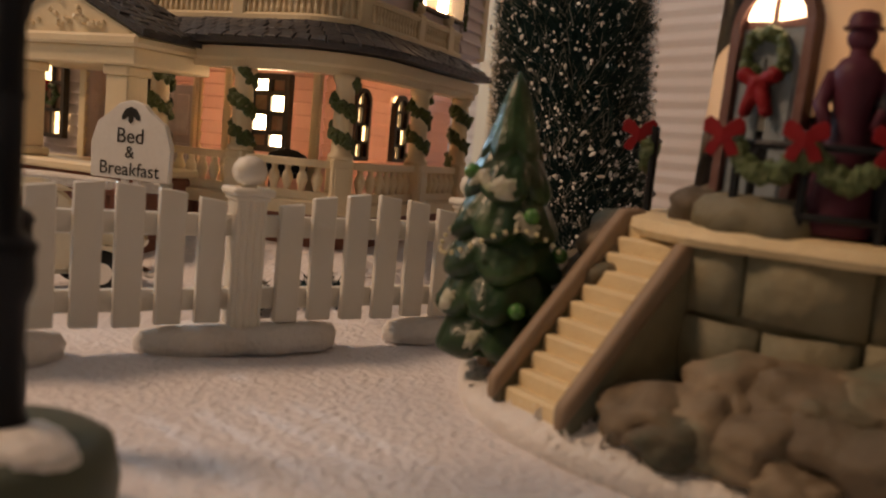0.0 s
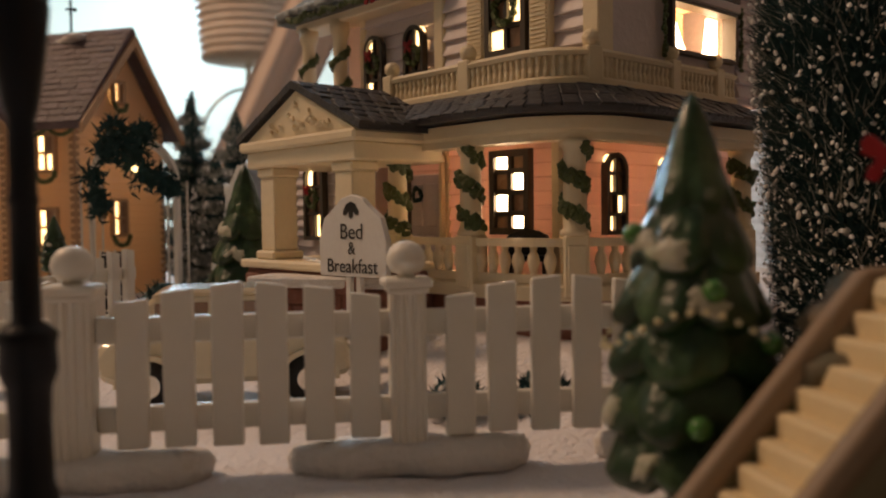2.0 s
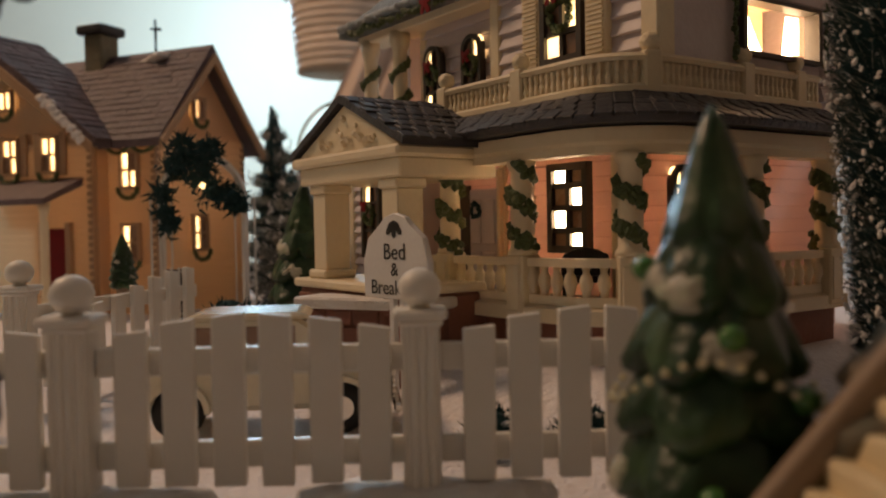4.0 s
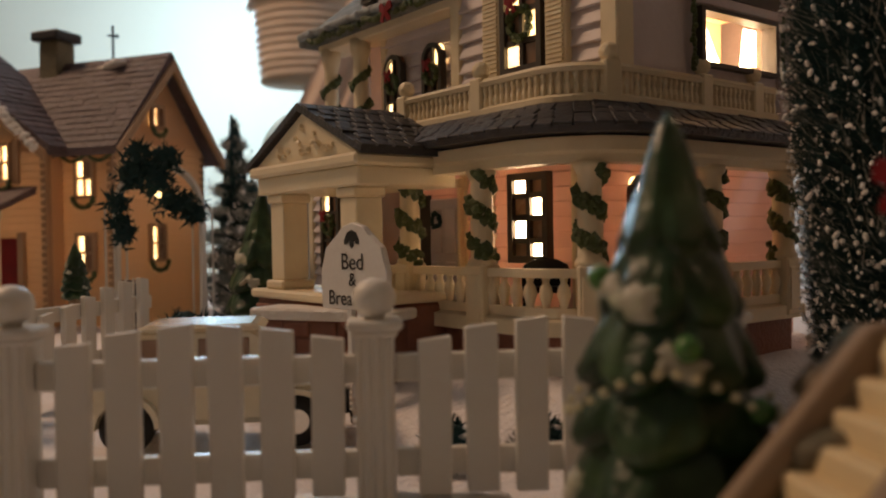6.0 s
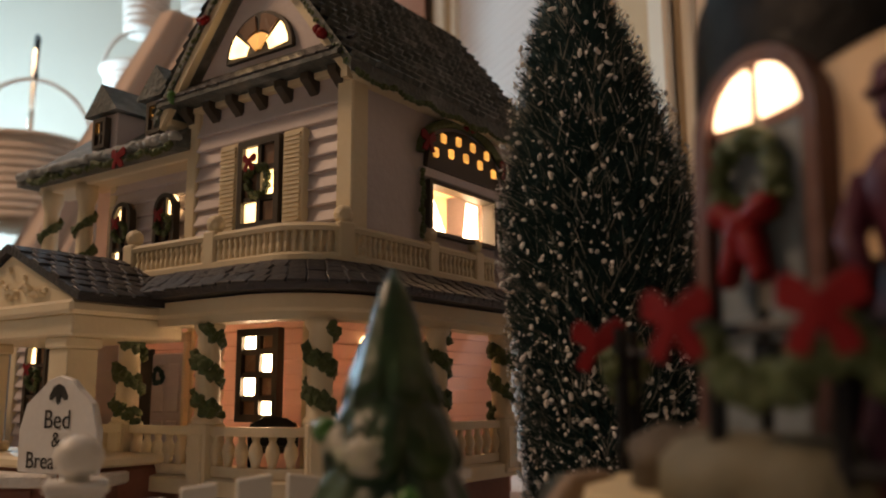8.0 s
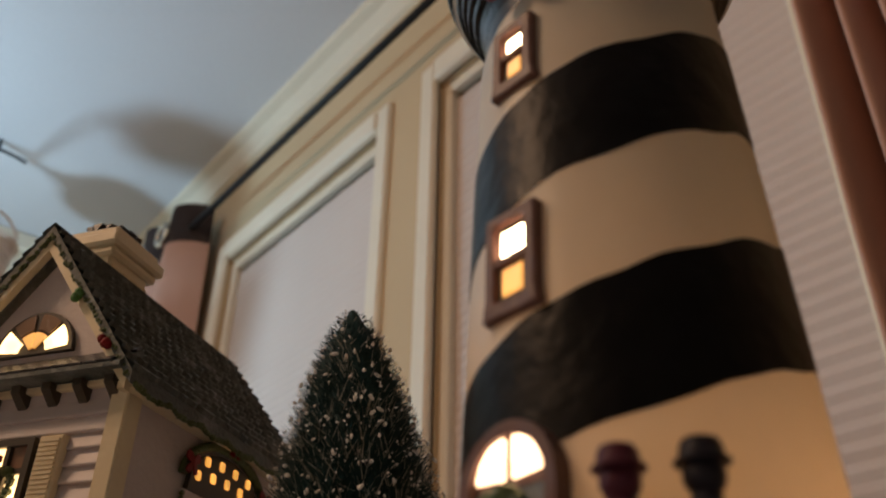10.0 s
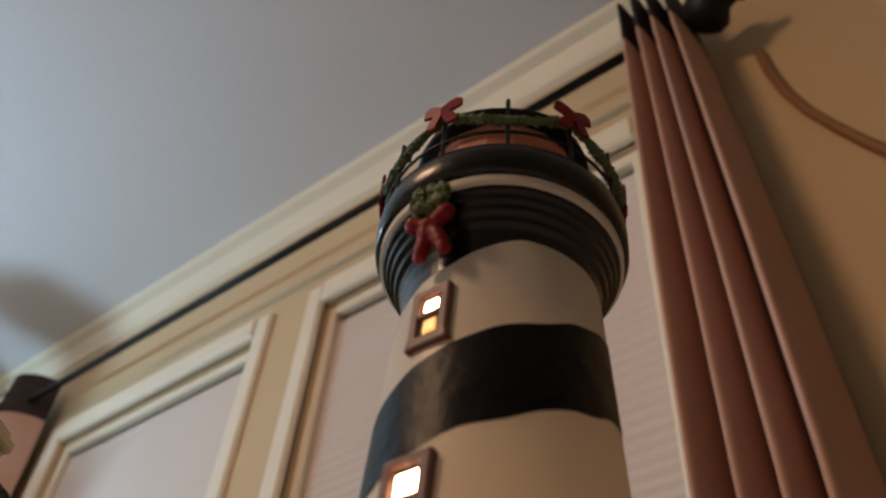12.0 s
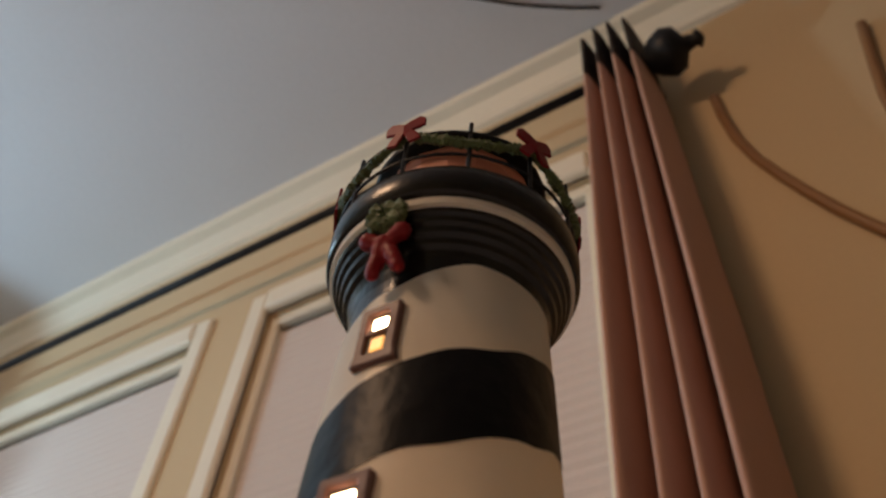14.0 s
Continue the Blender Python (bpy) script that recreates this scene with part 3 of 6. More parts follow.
for k, s in enumerate(COLS):
    x, y, a = along(0.0, s)
    pb = box(-0.042, 0.042, -0.042, 0.042, 0.27, 0.472, 0.006, m=T(x, y, 0, 0, 0, a))
    box(-0.03, 0.03, -0.047, -0.04, 0.29, 0.44, 0.003, bm=pb, m=T(x, y, 0, 0, 0, a))
    part("rail_post", pb, "cream", house)
    col = part("porch_column", lathe([(0.048, 0.47), (0.048, 0.485), (0.038, 0.495), (0.038, 0.62), (0.035, 0.74), (0.042, 0.752), (0.048, 0.762), (0.048, 0.78)], 16, m=T(x, y)), "cream", house, smooth=True)
    rnd = random.Random(k)
    gb = bmesh.new()
    for i in range(64):
        f = i / 63
        an = radians(150 + 860 * f) + k
        r = 0.036
        for _ in range(2):
            ball(x + r * math.cos(an) + rnd.uniform(-0.008, 0.008), y + r * math.sin(an) + rnd.uniform(-0.008, 0.008), 0.755 - 0.27 * f + rnd.uniform(-0.018, 0.018), rnd.uniform(0.014, 0.021), gb, sub=1, rough=0.5, seed=i)
    part("garland", gb, "garland", col, "green leafy garland wound round the column")
# shingles of the porch roof
me = None
rnd = random.Random(4)
for row in range(5):
    o = 0.105 - 0.04 * row
    z = 0.874 + 0.0195 * row
    L = length(o)
    n = int(L / 0.058)
    for i in range(n):
        s = (i + 0.5 * (row % 2) + 0.2) * L / n
        x, y, a = along(o, min(s, L - 0.01))
        mm = T(x, y, z + rnd.uniform(-0.002, 0.003), 0, 0, a) @ T(0, 0, 0, 27 + rnd.uniform(-3, 3))
        if me is None:
            ob = part("shingle", prism([(-0.027, 0), (0.027, 0), (0.026, 0.011), (-0.026, 0.012)], -0.005, 0.048, bevel=0.002), "slate", house)
            me = ob.data
            ob.matrix_basis = Matrix.Translation(mm.translation * S) @ mm.to_quaternion().to_matrix().to_4x4()
        else:
            share("shingle", me, house, mm)
# lower storey behind the porch
lower = part("lower_wall", join(box(1.60, 1.62, 0.34, 1.75, 0.0, 0.98), box(0.36, 1.60, 1.73, 1.75, 0.0, 0.98)), "porch_wall", house)
siding(lower, T(0.36, 1.73, 0.26, 0, 0, -90), 1.39, 0.62, "porch_wall", sheet=True)
siding(lower, T(0.36, 0.34, 0.26), 1.24, 0.62, "porch_wall", sheet=True)
for y in (0.36, 0.80, 0.96):
    part("corner_trim", box(0.335, 0.36, y - 0.02, y + 0.02, 0.31, 0.85, 0.004), "cream", house)
window_unit(house, T(0.345, 0.575, 0.465, 0, 0, -90), 0.205, 0.32, 2, 4, {(0, 3), (1, 2), (0, 1), (1, 0)}, frame="win_dark", pane_lit="lit_white", bar=0.02)
DM = T(0.342, 1.065, 0.315, 0, 0, -90)
door = part("door", box(-0.092, 0.092, -0.02, 0, 0, 0.40, 0.004, m=DM), "lilac", house, "pale panelled front door with a dark wreath")
for x in (-0.045, 0.045):
    for z0, z1 in ((0.03, 0.15), (0.18, 0.36)):
        part("panel", box(x - 0.034, x + 0.034, -0.026, -0.018, z0, z1, 0.004, m=DM), "lilac", door)
part("side_light", box(-0.192, -0.102, -0.012, 0, 0, 0.42, 0.003, m=DM), "win_dark", house, "dark narrow opening beside the door")
for x in (-0.212, 0.096):
    part("door_trim", box(x, x + 0.018, -0.03, 0, 0, 0.44, 0.004, m=DM), "cream", house)
part("door_head", box(-0.212, 0.114, -0.032, 0, 0.441, 0.475, 0.004, m=DM), "cream", house)
part("wreath", wreath_mesh(0.026, 0.018, 18), "needle", door, m=T(0.312, 1.105, 0.63, 0, 0, -90))
jut = part("bay_wall", box(0.10, 0.355, 1.33, 1.73, 0.0, 0.97), "lilac", house)
siding(jut, T(0.10, 1.73, 0.36, 0, 0, -90), 0.40, 0.57, "lilac", 0.046)
for y in (1.35, 1.71):
    part("corner_trim", box(0.076, 0.10, y - 0.02, y + 0.02, 0.0, 0.95, 0.004), "cream", house)
aw = window_unit(house, T(0.078, 1.50, 0.44, 0, 0, -90), 0.15, 0.35, 2, 3, {(0, 2), (1, 0)}, arched=True)
part("wreath", wreath_mesh(0.036, 0.02, 20, 6), "garland", aw, m=T(0.045, 1.50, 0.62, 0, 0, -90))
part("bow", bow_mesh(0.035), "red", aw, m=T(0.02, 1.51, 0.66, 0, 0, -90))
for x in (0.62, 0.98):
    window_unit(house, T(x, 0.325, 0.46), 0.13, 0.31, 2, 4, {(0, 3), (0, 2), (1, 1), (0, 0)}, arched=True)
chair = thing("porch_chair", "black bench-like chair with scalloped back on the porch", "chair", place=(0, 0, 0))
chair.matrix_basis = house.matrix_basis @ at(0.23, 0.40, 0.315, -50)
part("backrest", prism([(0.080, 0.0), (0.082, 0.06), (0.070, 0.085), (0.052, 0.082), (0.045, 0.098), (0.022, 0.094), (0.012, 0.104), (-0.012, 0.104), (-0.022, 0.094), (-0.045, 0.098), (-0.052, 0.082), (-0.070, 0.085), (-0.082, 0.06), (-0.080, 0.0)], 0.025, 0.055, bevel=0.005, m=T(0, 0, 0.07)), "black", chair)
part("seat", box(-0.075, 0.075, -0.06, 0.05, 0.06, 0.08, 0.006), "black", chair)
for x in (-0.06, 0.06):
    for y in (-0.045, 0.04):
        part("leg", box(x - 0.008, x + 0.008, y - 0.008, y + 0.008, 0.0, 0.06), "black", chair)
# portico
b = box(-0.30, 0.05, 0.70, 1.46, 0.0, 0.34, 0.01)
part("portico_base", b, "brick", house, "red-brown brick base of the portico")
for row in range(5):
    for i in range(6):
        if row == 0 and i == 0:
            ob = part("brick", box(0, 0.115, -0.008, 0, 0, 0.05, 0.004), "brick", house)
            bme = ob.data
            ob.matrix_basis = at(-0.302, 1.455, 0.03, -90)
        else:
            y = 1.455 - i * 0.123 - (0.06 if row % 2 else 0)
            if y - 0.115 > 0.69:
                share("brick", bme, house, T(-0.302, y, 0.03 + row * 0.06, 0, 0, -90))
part("portico_floor", box(-0.32, 0.05, 0.68, 1.48, 0.342, 0.375, 0.008), "cream", house)
for x in (-0.225,):
    for y in (0.805, 1.325):
        cb = box(x - 0.052, x + 0.052, y - 0.052, y + 0.052, 0.41, 0.70, 0.004)
        pc = part("portico_column", cb, "cream", house)
        part("capital", box(x - 0.062, x + 0.062, y - 0.062, y + 0.062, 0.70, 0.735, 0.006), "cream", pc)
        part("plinth", box(x - 0.07, x + 0.07, y - 0.07, y + 0.07, 0.375, 0.41, 0.008), "cream", pc)
part("portico_beam", box(-0.30, 0.10, 0.70, 1.44, 0.735, 0.80, 0.006), "cream", house)
part("portico_cornice", box(-0.325, 0.10, 0.675, 1.465, 0.80, 0.84, 0.010), "cream", house)
part("pediment", prism([(-0.37, 0), (0.37, 0), (0, 0.165)], -0.01, 0.33, m=T(-0.29, 1.07, 0.842, 0, 0, -90)), "cream", house)
rb = bmesh.new()
rnd = random.Random(9)
for i in range(26):
    u = rnd.uniform(-0.22, 0.22)
    hgt = 0.02 + 0.10 * (1 - abs(u) / 0.24) * rnd.random()
    ball(u, 0, hgt, rnd.uniform(0.010, 0.017), rb, sub=1, flat=1.0, rough=0.6, seed=i)
part("pediment_relief", rb, "cream", house, "carved scroll relief", m=T(-0.304, 1.07, 0.85, 0, 0, -90))
for d in (-1, 1):
    sl = prism([(0, 0.172), (d * 0.42, -0.012), (d * 0.42, 0.012), (0, 0.20)], -0.03, 0.50, m=T(-0.29, 1.07, 0.845, 0, 0, -90))
    slope = part("portico_roof", sl, "slate", house)
    ang = math.degrees(math.atan2(0.187, 0.42))
    for row in range(7):
        for i in range(8):
            u = d * (0.415 - row * 0.058)
            zz = 0.845 + 0.008 + 0.187 * (row * 0.058) / 0.42
            f = (i + 0.5 * (row % 2)) * 0.063
            if f > 0.47:
                continue
            mm = T(-0.31 + f + 0.02, 1.07 - u, zz + rnd.uniform(0, 0.004), 0, 0, 0 if d > 0 else 180) @ T(0, 0, 0, ang + rnd.uniform(-3, 3))
            share("shingle", me, slope, mm)

# upper storey: bay part with the front gable, and the set-back wing
X0, YA, YB = 0.29, 0.13, 0.93
upper = part("upper_wall", box(X0, X0 + 0.03, YA, YB, 0.98, 1.66), "lilac", house)
for args in ((X0 + 0.03, 0.70, 0.98, 1.66), (1.13, 1.45, 0.98, 1.66), (0.70, 1.13, 0.98, 1.135), (0.70, 1.13, 1.315, 1.66)):
    side = part("side_wall", box(args[0], args[1], YA, YA + 0.03, args[2], args[3]), "lilac", house)
part("back_wall", join(box(1.42, 1.45, YA + 0.03, 1.72, 0.98, 1.66), box(X0 + 0.1, 1.42, 1.69, 1.72, 0.98, 1.46)), "lilac", house)
siding(upper, T(X0, YB, 1.0, 0, 0, -90), YB - YA, 0.62, "lilac", 0.057)
for x0, x1, z0, z1 in ((1.17, 1.45, 1.0, 1.62),):
    siding(side, T(x0, YA, z0), x1 - x0, z1 - z0, "lilac", 0.057)
part("corner_trim", box(X0 - 0.022, X0 + 0.06, YA - 0.022, YA + 0.05, 0.99, 1.64, 0.006), "cream", house)
part("corner_trim", box(X0 - 0.022, X0 + 0.02, YB - 0.05, YB + 0.01, 0.99, 1.64, 0.006), "cream", house)
part("corner_trim", box(1.40, 1.46, YA - 0.022, YA + 0.02, 0.99, 1.64, 0.006), "cream", house)
tall = window_unit(house, T(X0 - 0.022, 0.515, 1.12, 0, 0, -90), 0.205, 0.32, 2, 3, {(0, 2), (1, 1), (0, 0)}, pane_lit="lit", bar=0.018)
part("wreath", wreath_mesh(0.05, 0.026, 26, 3), "garland", tall, "green wreath with red bow", m=T(X0 - 0.05, 0.515, 1.29, 0, 0, -90))
part("bow", bow_mesh(0.045), "red", tall, m=T(X0 - 0.08, 0.53, 1.35, 0, 0, -90))
for y in (0.675, 0.355):
    sb = box(-0.048, 0.048, -0.032, 0, 0, 0.33, 0.004)
    shutter = part("shutter", sb, "cream", house, m=T(X0 - 0.01, y, 1.115, 0, 0, -90))
    for i in range(20):
        part("slat", box(-0.038, 0.038, -0.040, -0.026, 0.012 + i * 0.0155, 0.021 + i * 0.0155, m=T(X0 - 0.01, y, 1.115, 0, 0, -90)), "cream", shutter)
# bay window with the bulb behind it, fan light above
wf = bmesh.new()
vo = [[wf.verts.new((x, y, z)) for x, z in ring] for y in (YA - 0.03, YA + 0.03) for ring in ([(0.685, 1.125), (1.145, 1.125), (1.145, 1.325), (0.685, 1.325)], [(0.705, 1.14), (1.125, 1.14), (1.125, 1.31), (0.705, 1.31)])]
for i in range(4):
    j = (i + 1) % 4
    for p, q in ((0, 1), (2, 0), (1, 3), (3, 2)):
        wf.faces.new((vo[p][i], vo[p][j], vo[q][j], vo[q][i]))
bay = part("window", wf, "win_dark", house, "wide lit front window with drawn-back curtains")
# Drapes and lining emit by themselves, in place of the bulb's light on them.
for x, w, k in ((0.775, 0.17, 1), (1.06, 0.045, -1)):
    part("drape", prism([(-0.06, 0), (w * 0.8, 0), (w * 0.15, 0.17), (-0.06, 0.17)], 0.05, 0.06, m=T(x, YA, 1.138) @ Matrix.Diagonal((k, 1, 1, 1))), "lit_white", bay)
part("room_lining", join(box(0.60, 1.25, 0.42, 0.43, 1.0, 1.6), join(box(0.60, 1.25, YA + 0.032, 0.42, 1.08, 1.09), box(0.60, 1.25, YA + 0.032, 0.42, 1.40, 1.41))), "lining_glow", bay)
fan = bmesh.new()
prism([(-0.25, 0.0), (0.25, 0.0), (0.24, 0.06)] + [(0.24 * math.cos(radians(a)), 0.06 + 0.12 * math.sin(radians(a))) for a in range(10, 171, 16)] + [(-0.24, 0.06)], -0.022, 0, bm=fan, m=T(0.93, YA, 1.37))
fan = part("window", fan, "win_dark", house, "arched window of small amber panes")
for j in range(2):
    for i in range(9):
        x = -0.2 + i * 0.05
        if (i + j) % 2 == 0:
            z = 0.055 + j * 0.055 + 0.03 * (1 - (x / 0.24) ** 2)
            part("pane", box(x - 0.017, x + 0.017, -0.027, -0.02, z - 0.018, z + 0.018, 0.006, m=T(0.93, YA, 1.37)), "lit_amber", fan)
part("window_hood", tube([(0.93 + 0.29 * math.cos(radians(a)), YA - 0.02, 1.42 + 0.16 * math.sin(radians(a))) for a in range(0, 181, 12)], 0.018, 8), "garland", house, "green garland over the window", smooth=True)
for x, z in ((0.66, 1.46), (0.93, 1.60), (1.2, 1.46)):
    part("bow", bow_mesh(0.06), "red", house, m=T(x, YA - 0.045, z))
part("window_hood", box(0.65, 1.18, YA - 0.025, YA, 1.33, 1.368, 0.005), "lilac", house)
for x in (0.655, 1.185):
    rb = bmesh.new()
    for i in range(16):
        ball(x + rnd.uniform(-0.006, 0.006), YA - 0.02, 1.11 + i * 0.016, rnd.uniform(0.008, 0.014), rb, sub=1, rough=0.5, seed=i)
    part("garland", rb, "garland", house)
# wing
wing = part("wing_wall", box(0.38, 0.41, YB, 1.55, 0.98, 1.50), "lilac", house)
siding(wing, T(0.38, 1.55, 1.0, 0, 0, -90), 0.62, 0.46, "lilac", 0.057)
part("corner_trim", box(0.36, 0.40, 1.52, 1.56, 0.98, 1.48, 0.004), "cream", house)
for y in (1.14, 1.42):
    w = window_unit(house, T(0.355, y, 1.05, 0, 0, -90), 0.13, 0.30, 2, 3, {(1, 2), (1, 0)} if y < 1.2 else {(0, 2), (0, 0)}, arched=True, pane_lit="lit")
    part("wreath", wreath_mesh(0.038, 0.024, 22, 5), "garland", w, m=T(0.325, y, 1.22, 0, 0, -90))
    part("bow", bow_mesh(0.04), "red", w, m=T(0.305, y + 0.01, 1.26, 0, 0, -90))
for y in (1.63, 1.89):
    part("balcony_column", lathe([(0.046, 0.97), (0.046, 1.0), (0.034, 1.02), (0.033, 1.36), (0.046, 1.40), (0.046, 1.45)], 14, m=T(0.30, y)), "cream", house, smooth=True)
    gb = bmesh.new()
    for i in range(20):
        an = i * 0.7
        ball(0.30 + 0.034 * math.cos(an), y + 0.034 * math.sin(an), 1.04 + i * 0.016, 0.023, gb, sub=1, rough=0.5, seed=i)
    part("garland", gb, "garland", house)
part("wing_beam", box(0.27, 0.42, 0.93, 1.96, 1.44, 1.485, 0.005), "cream", house)
part("wing_roof", prism([(0.20, 1.475), (0.20, 1.505), (0.70, 1.90), (0.78, 1.90), (0.78, 1.475)], 0.92, 2.02), "slate_snow", house, "snow-dusted grey roof of the wing")
gb = bmesh.new()
for i in range(60):
    ball(0.19 + rnd.uniform(-0.01, 0.01), 0.94 + i * 0.0163, 1.485 - 0.018 * abs(math.sin(i * 0.32)), rnd.uniform(0.010, 0.018), gb, sub=1, rough=0.5, seed=i)
part("garland", gb, "garland", house, "green garland with lights along the eave")
es = bmesh.new()
for i in range(44):
    f = i / 43
    ball(0.205 + 0.03 * noise.noise((i * 0.5, 0, 0)), 0.93 + 1.09 * f, 1.515 + 0.010 * noise.noise((i * 0.7, 3, 0)), 0.026 + 0.008 * noise.noise((i * 0.9, 0, 5)), es, sub=2, flat=0.75, rough=0.4, seed=i)
part("roof_snow", es, "mountain", house, "grey-white snow lying on the eave", smooth=True)["kind"] = "stuff"
part("bow", bow_mesh(0.06), "red", house, m=T(0.16, 1.22, 1.47, 0, 0, -90))
for y in (1.12, 1.48):
    dm_ = box(0.27, 0.62, y - 0.085, y + 0.085, 1.54, 1.72, 0.004)
    dormer = part("dormer", dm_, "lilac", house)
    window_unit(house, T(0.268, y, 1.57, 0, 0, -90), 0.085, 0.13, 2, 2, {(0, 1)}, pane_lit="lit_amber", bar=0.012)
    part("dormer_roof", prism([(-0.115, 0), (0.115, 0), (0.0, 0.13)], -0.03, 0.36, m=T(0.27, y, 1.722, 0, 0, -90)), "slate_snow", dormer)
# main roof with its gable
YM = 0.56
part("gable_wall", prism([(-0.40, 0), (0.40, 0), (0, 0.50)], 0.0, 0.04, m=T(X0 - 0.005, YM, 1.66, 0, 0, -90)), "lilac", house)
for d in (-1, 1):
    part("main_roof", prism([(0, 0.60), (d * 0.50, -0.045), (d * 0.50, 0.0), (0, 0.648)], -0.09, 1.24, m=T(X0, YM, 1.62, 0, 0, -90)), "slate_snow", house, "frosted dark grey roof")
    for i in range(15):
        f0 = i / 15
        f1 = (i + 1.15) / 15
        ub, zb = d * 0.50 * (1 - f0), 0.648 * f0
        ut, zt_ = d * 0.50 * (1 - f1), 0.648 * f1
        cb = bmesh.new()
        nn = 44
        lo, hi, top = [], [], []
        for k in range(nn + 1):
            yy = -0.095 + 1.34 * k / nn
            j = 0.010 * noise.noise((k * 0.9, i * 1.7, d)) + (0.006 if (k + i) % 2 else 0)
            lo.append(cb.verts.new((ub - d * j, yy, zb + j * 1.3)))
            hi.append(cb.verts.new((ub - d * (j - 0.010), yy, zb + 0.017 + j * 1.3)))
            top.append(cb.verts.new((ut, yy, min(zt_, 0.66) + 0.004)))
        for k in range(nn):
            cb.faces.new((lo[k], lo[k + 1], hi[k + 1], hi[k]))
            cb.faces.new((hi[k], hi[k + 1], top[k + 1], top[k]))
        part("roof_course", cb, "slate_snow", house, m=T(X0, YM, 1.622, 0, 0, -90))
    part("bargeboard", prism([(0, 0.545), (d * 0.475, -0.06), (d * 0.475, -0.01), (0, 0.60)], -0.08, -0.05, m=T(X0, YM, 1.62, 0, 0, -90)), "cream", house)
    part("eave_soffit", box(X0 - 0.06, X0 + 1.22, YM + d * 0.46 - 0.03, YM + d * 0.46 + 0.03, 1.575, 1.60), "cream", house)
part("skirt_roof", prism([(0.0, 1.635), (-0.11, 1.635), (-0.11, 1.65), (0.0, 1.735)], 0.10, 1.02, m=T(X0, 0, 0)), "slate_snow", house)
for row in range(4):
    for i in range(15):
        mm = T(X0 - 0.105 + row * 0.025, 1.0 - i * 0.06 - 0.03 * (row % 2), 1.655 + row * 0.02, 0, 0, -90) @ T(0, 0, 0, 38)
        share("shingle", me, house, mm @ Matrix.Diagonal((1, 0.7, 0.8, 1)))
for i in range(7):
    part("bracket", prism([(0, 0), (-0.06, 0.05), (-0.06, 0.075), (0, 0.075)], -0.018, 0.018, m=T(X0, 0.17 + i * 0.125, 1.555)), "win_dark", house)
part("frieze", box(X0 - 0.03, X0, 0.12, 0.95, 1.61, 1.632, 0.003), "cream", house)
lun = part("window", prism([(-0.17, 0)] + [(0.17 * math.cos(radians(a)), 0.165 * math.sin(radians(a))) for a in range(0, 181, 12)], -0.02, 0, m=T(X0 - 0.006, YM, 1.765, 0, 0, -90)), "win_dark", house, "half-round gable window with amber panes")
for a0, a1, r0, r1, mt in ((6, 40, 0.06, 0.15, "lit"), (48, 84, 0.09, 0.15, "pane"), (96, 132, 0.09, 0.15, "pane"), (140, 174, 0.06, 0.15, "lit"), (50, 88, 0.02, 0.08, "lit_amber"), (92, 130, 0.02, 0.08, "lit_amber")):
    out = [(r1 * math.cos(radians(a0 + (a1 - a0) * i / 5)), r1 * math.sin(radians(a0 + (a1 - a0) * i / 5))) for i in range(6)] + [(r0 * math.cos(radians(a1 + (a0 - a1) * i / 5)), r0 * math.sin(radians(a1 + (a0 - a1) * i / 5))) for i in range(6)]
    part("pane", prism(out, -0.026, -0.018, m=T(X0 - 0.006, YM, 1.768, 0, 0, -90)), mt, lun)
gb = bmesh.new()
for d in (-1, 1):
    for i in range(40):
        f = i / 39
        ball(X0 - 0.085, YM + d * 0.49 * f, 2.225 - 0.62 * f + rnd.uniform(-0.008, 0.008), rnd.uniform(0.008, 0.014), gb, sub=1, rough=0.5, seed=i)
for i in range(70):
    ball(X0 - 0.06 + i * 0.0185, YM - 0.505, 1.578 - 0.014 * abs(math.sin(i * 0.3)), rnd.uniform(0.008, 0.015), gb, sub=1, rough=0.5, seed=i)
part("garland", gb, "garland", house, "dark green light string along the gable edge")
for y, z, mt in ((0.19, 1.735, "red"), (0.78, 1.93, "red"), (0.36, 1.93, "bulb_green"), (0.94, 1.66, "bulb_green")):
    bb = bmesh.new()
    for i in range(5):
        ball(X0 - 0.10 + rnd.uniform(-0.012, 0.012), y + rnd.uniform(-0.018, 0.018), z + rnd.uniform(-0.015, 0.015), 0.016, bb)
    part("ornament", bb, mt, house, smooth=True)
ch = box(0.57, 0.83, 0.60, 0.86, 1.9, 2.40, 0.012)
for z0, z1, o in ((2.36, 2.40, 0.025), (2.40, 2.46, 0.045), (2.46, 2.50, 0.02)):
    box(0.57 - o, 0.83 + o, 0.60 - o, 0.86 + o, z0, z1, 0.012, bm=ch)
ch = part("chimney", ch, "cream", house, "tan brick chimney with black top")
for row in range(3):
    for i in range(3):
        part("brick", box(-0.008, 0.0, 0.0, 0.08, 0, 0.045, 0.004, m=T(0.57, 0.605 + i * 0.086, 2.17 + row * 0.055)), "tread", ch)
        part("brick", box(0.0, 0.08, -0.008, 0.0, 0, 0.045, 0.004, m=T(0.573 + i * 0.086, 0.60, 2.17 + row * 0.055)), "tread", ch)
rb = bmesh.new()
for i in range(12):
    a = i * math.pi / 6
    ball(0.70 + 0.08 * math.cos(a), 0.73 + 0.08 * math.sin(a), 2.53, 0.045, rb, sub=1, rough=0.3, seed=i)
part("chimney_cap", rb, "black", ch)

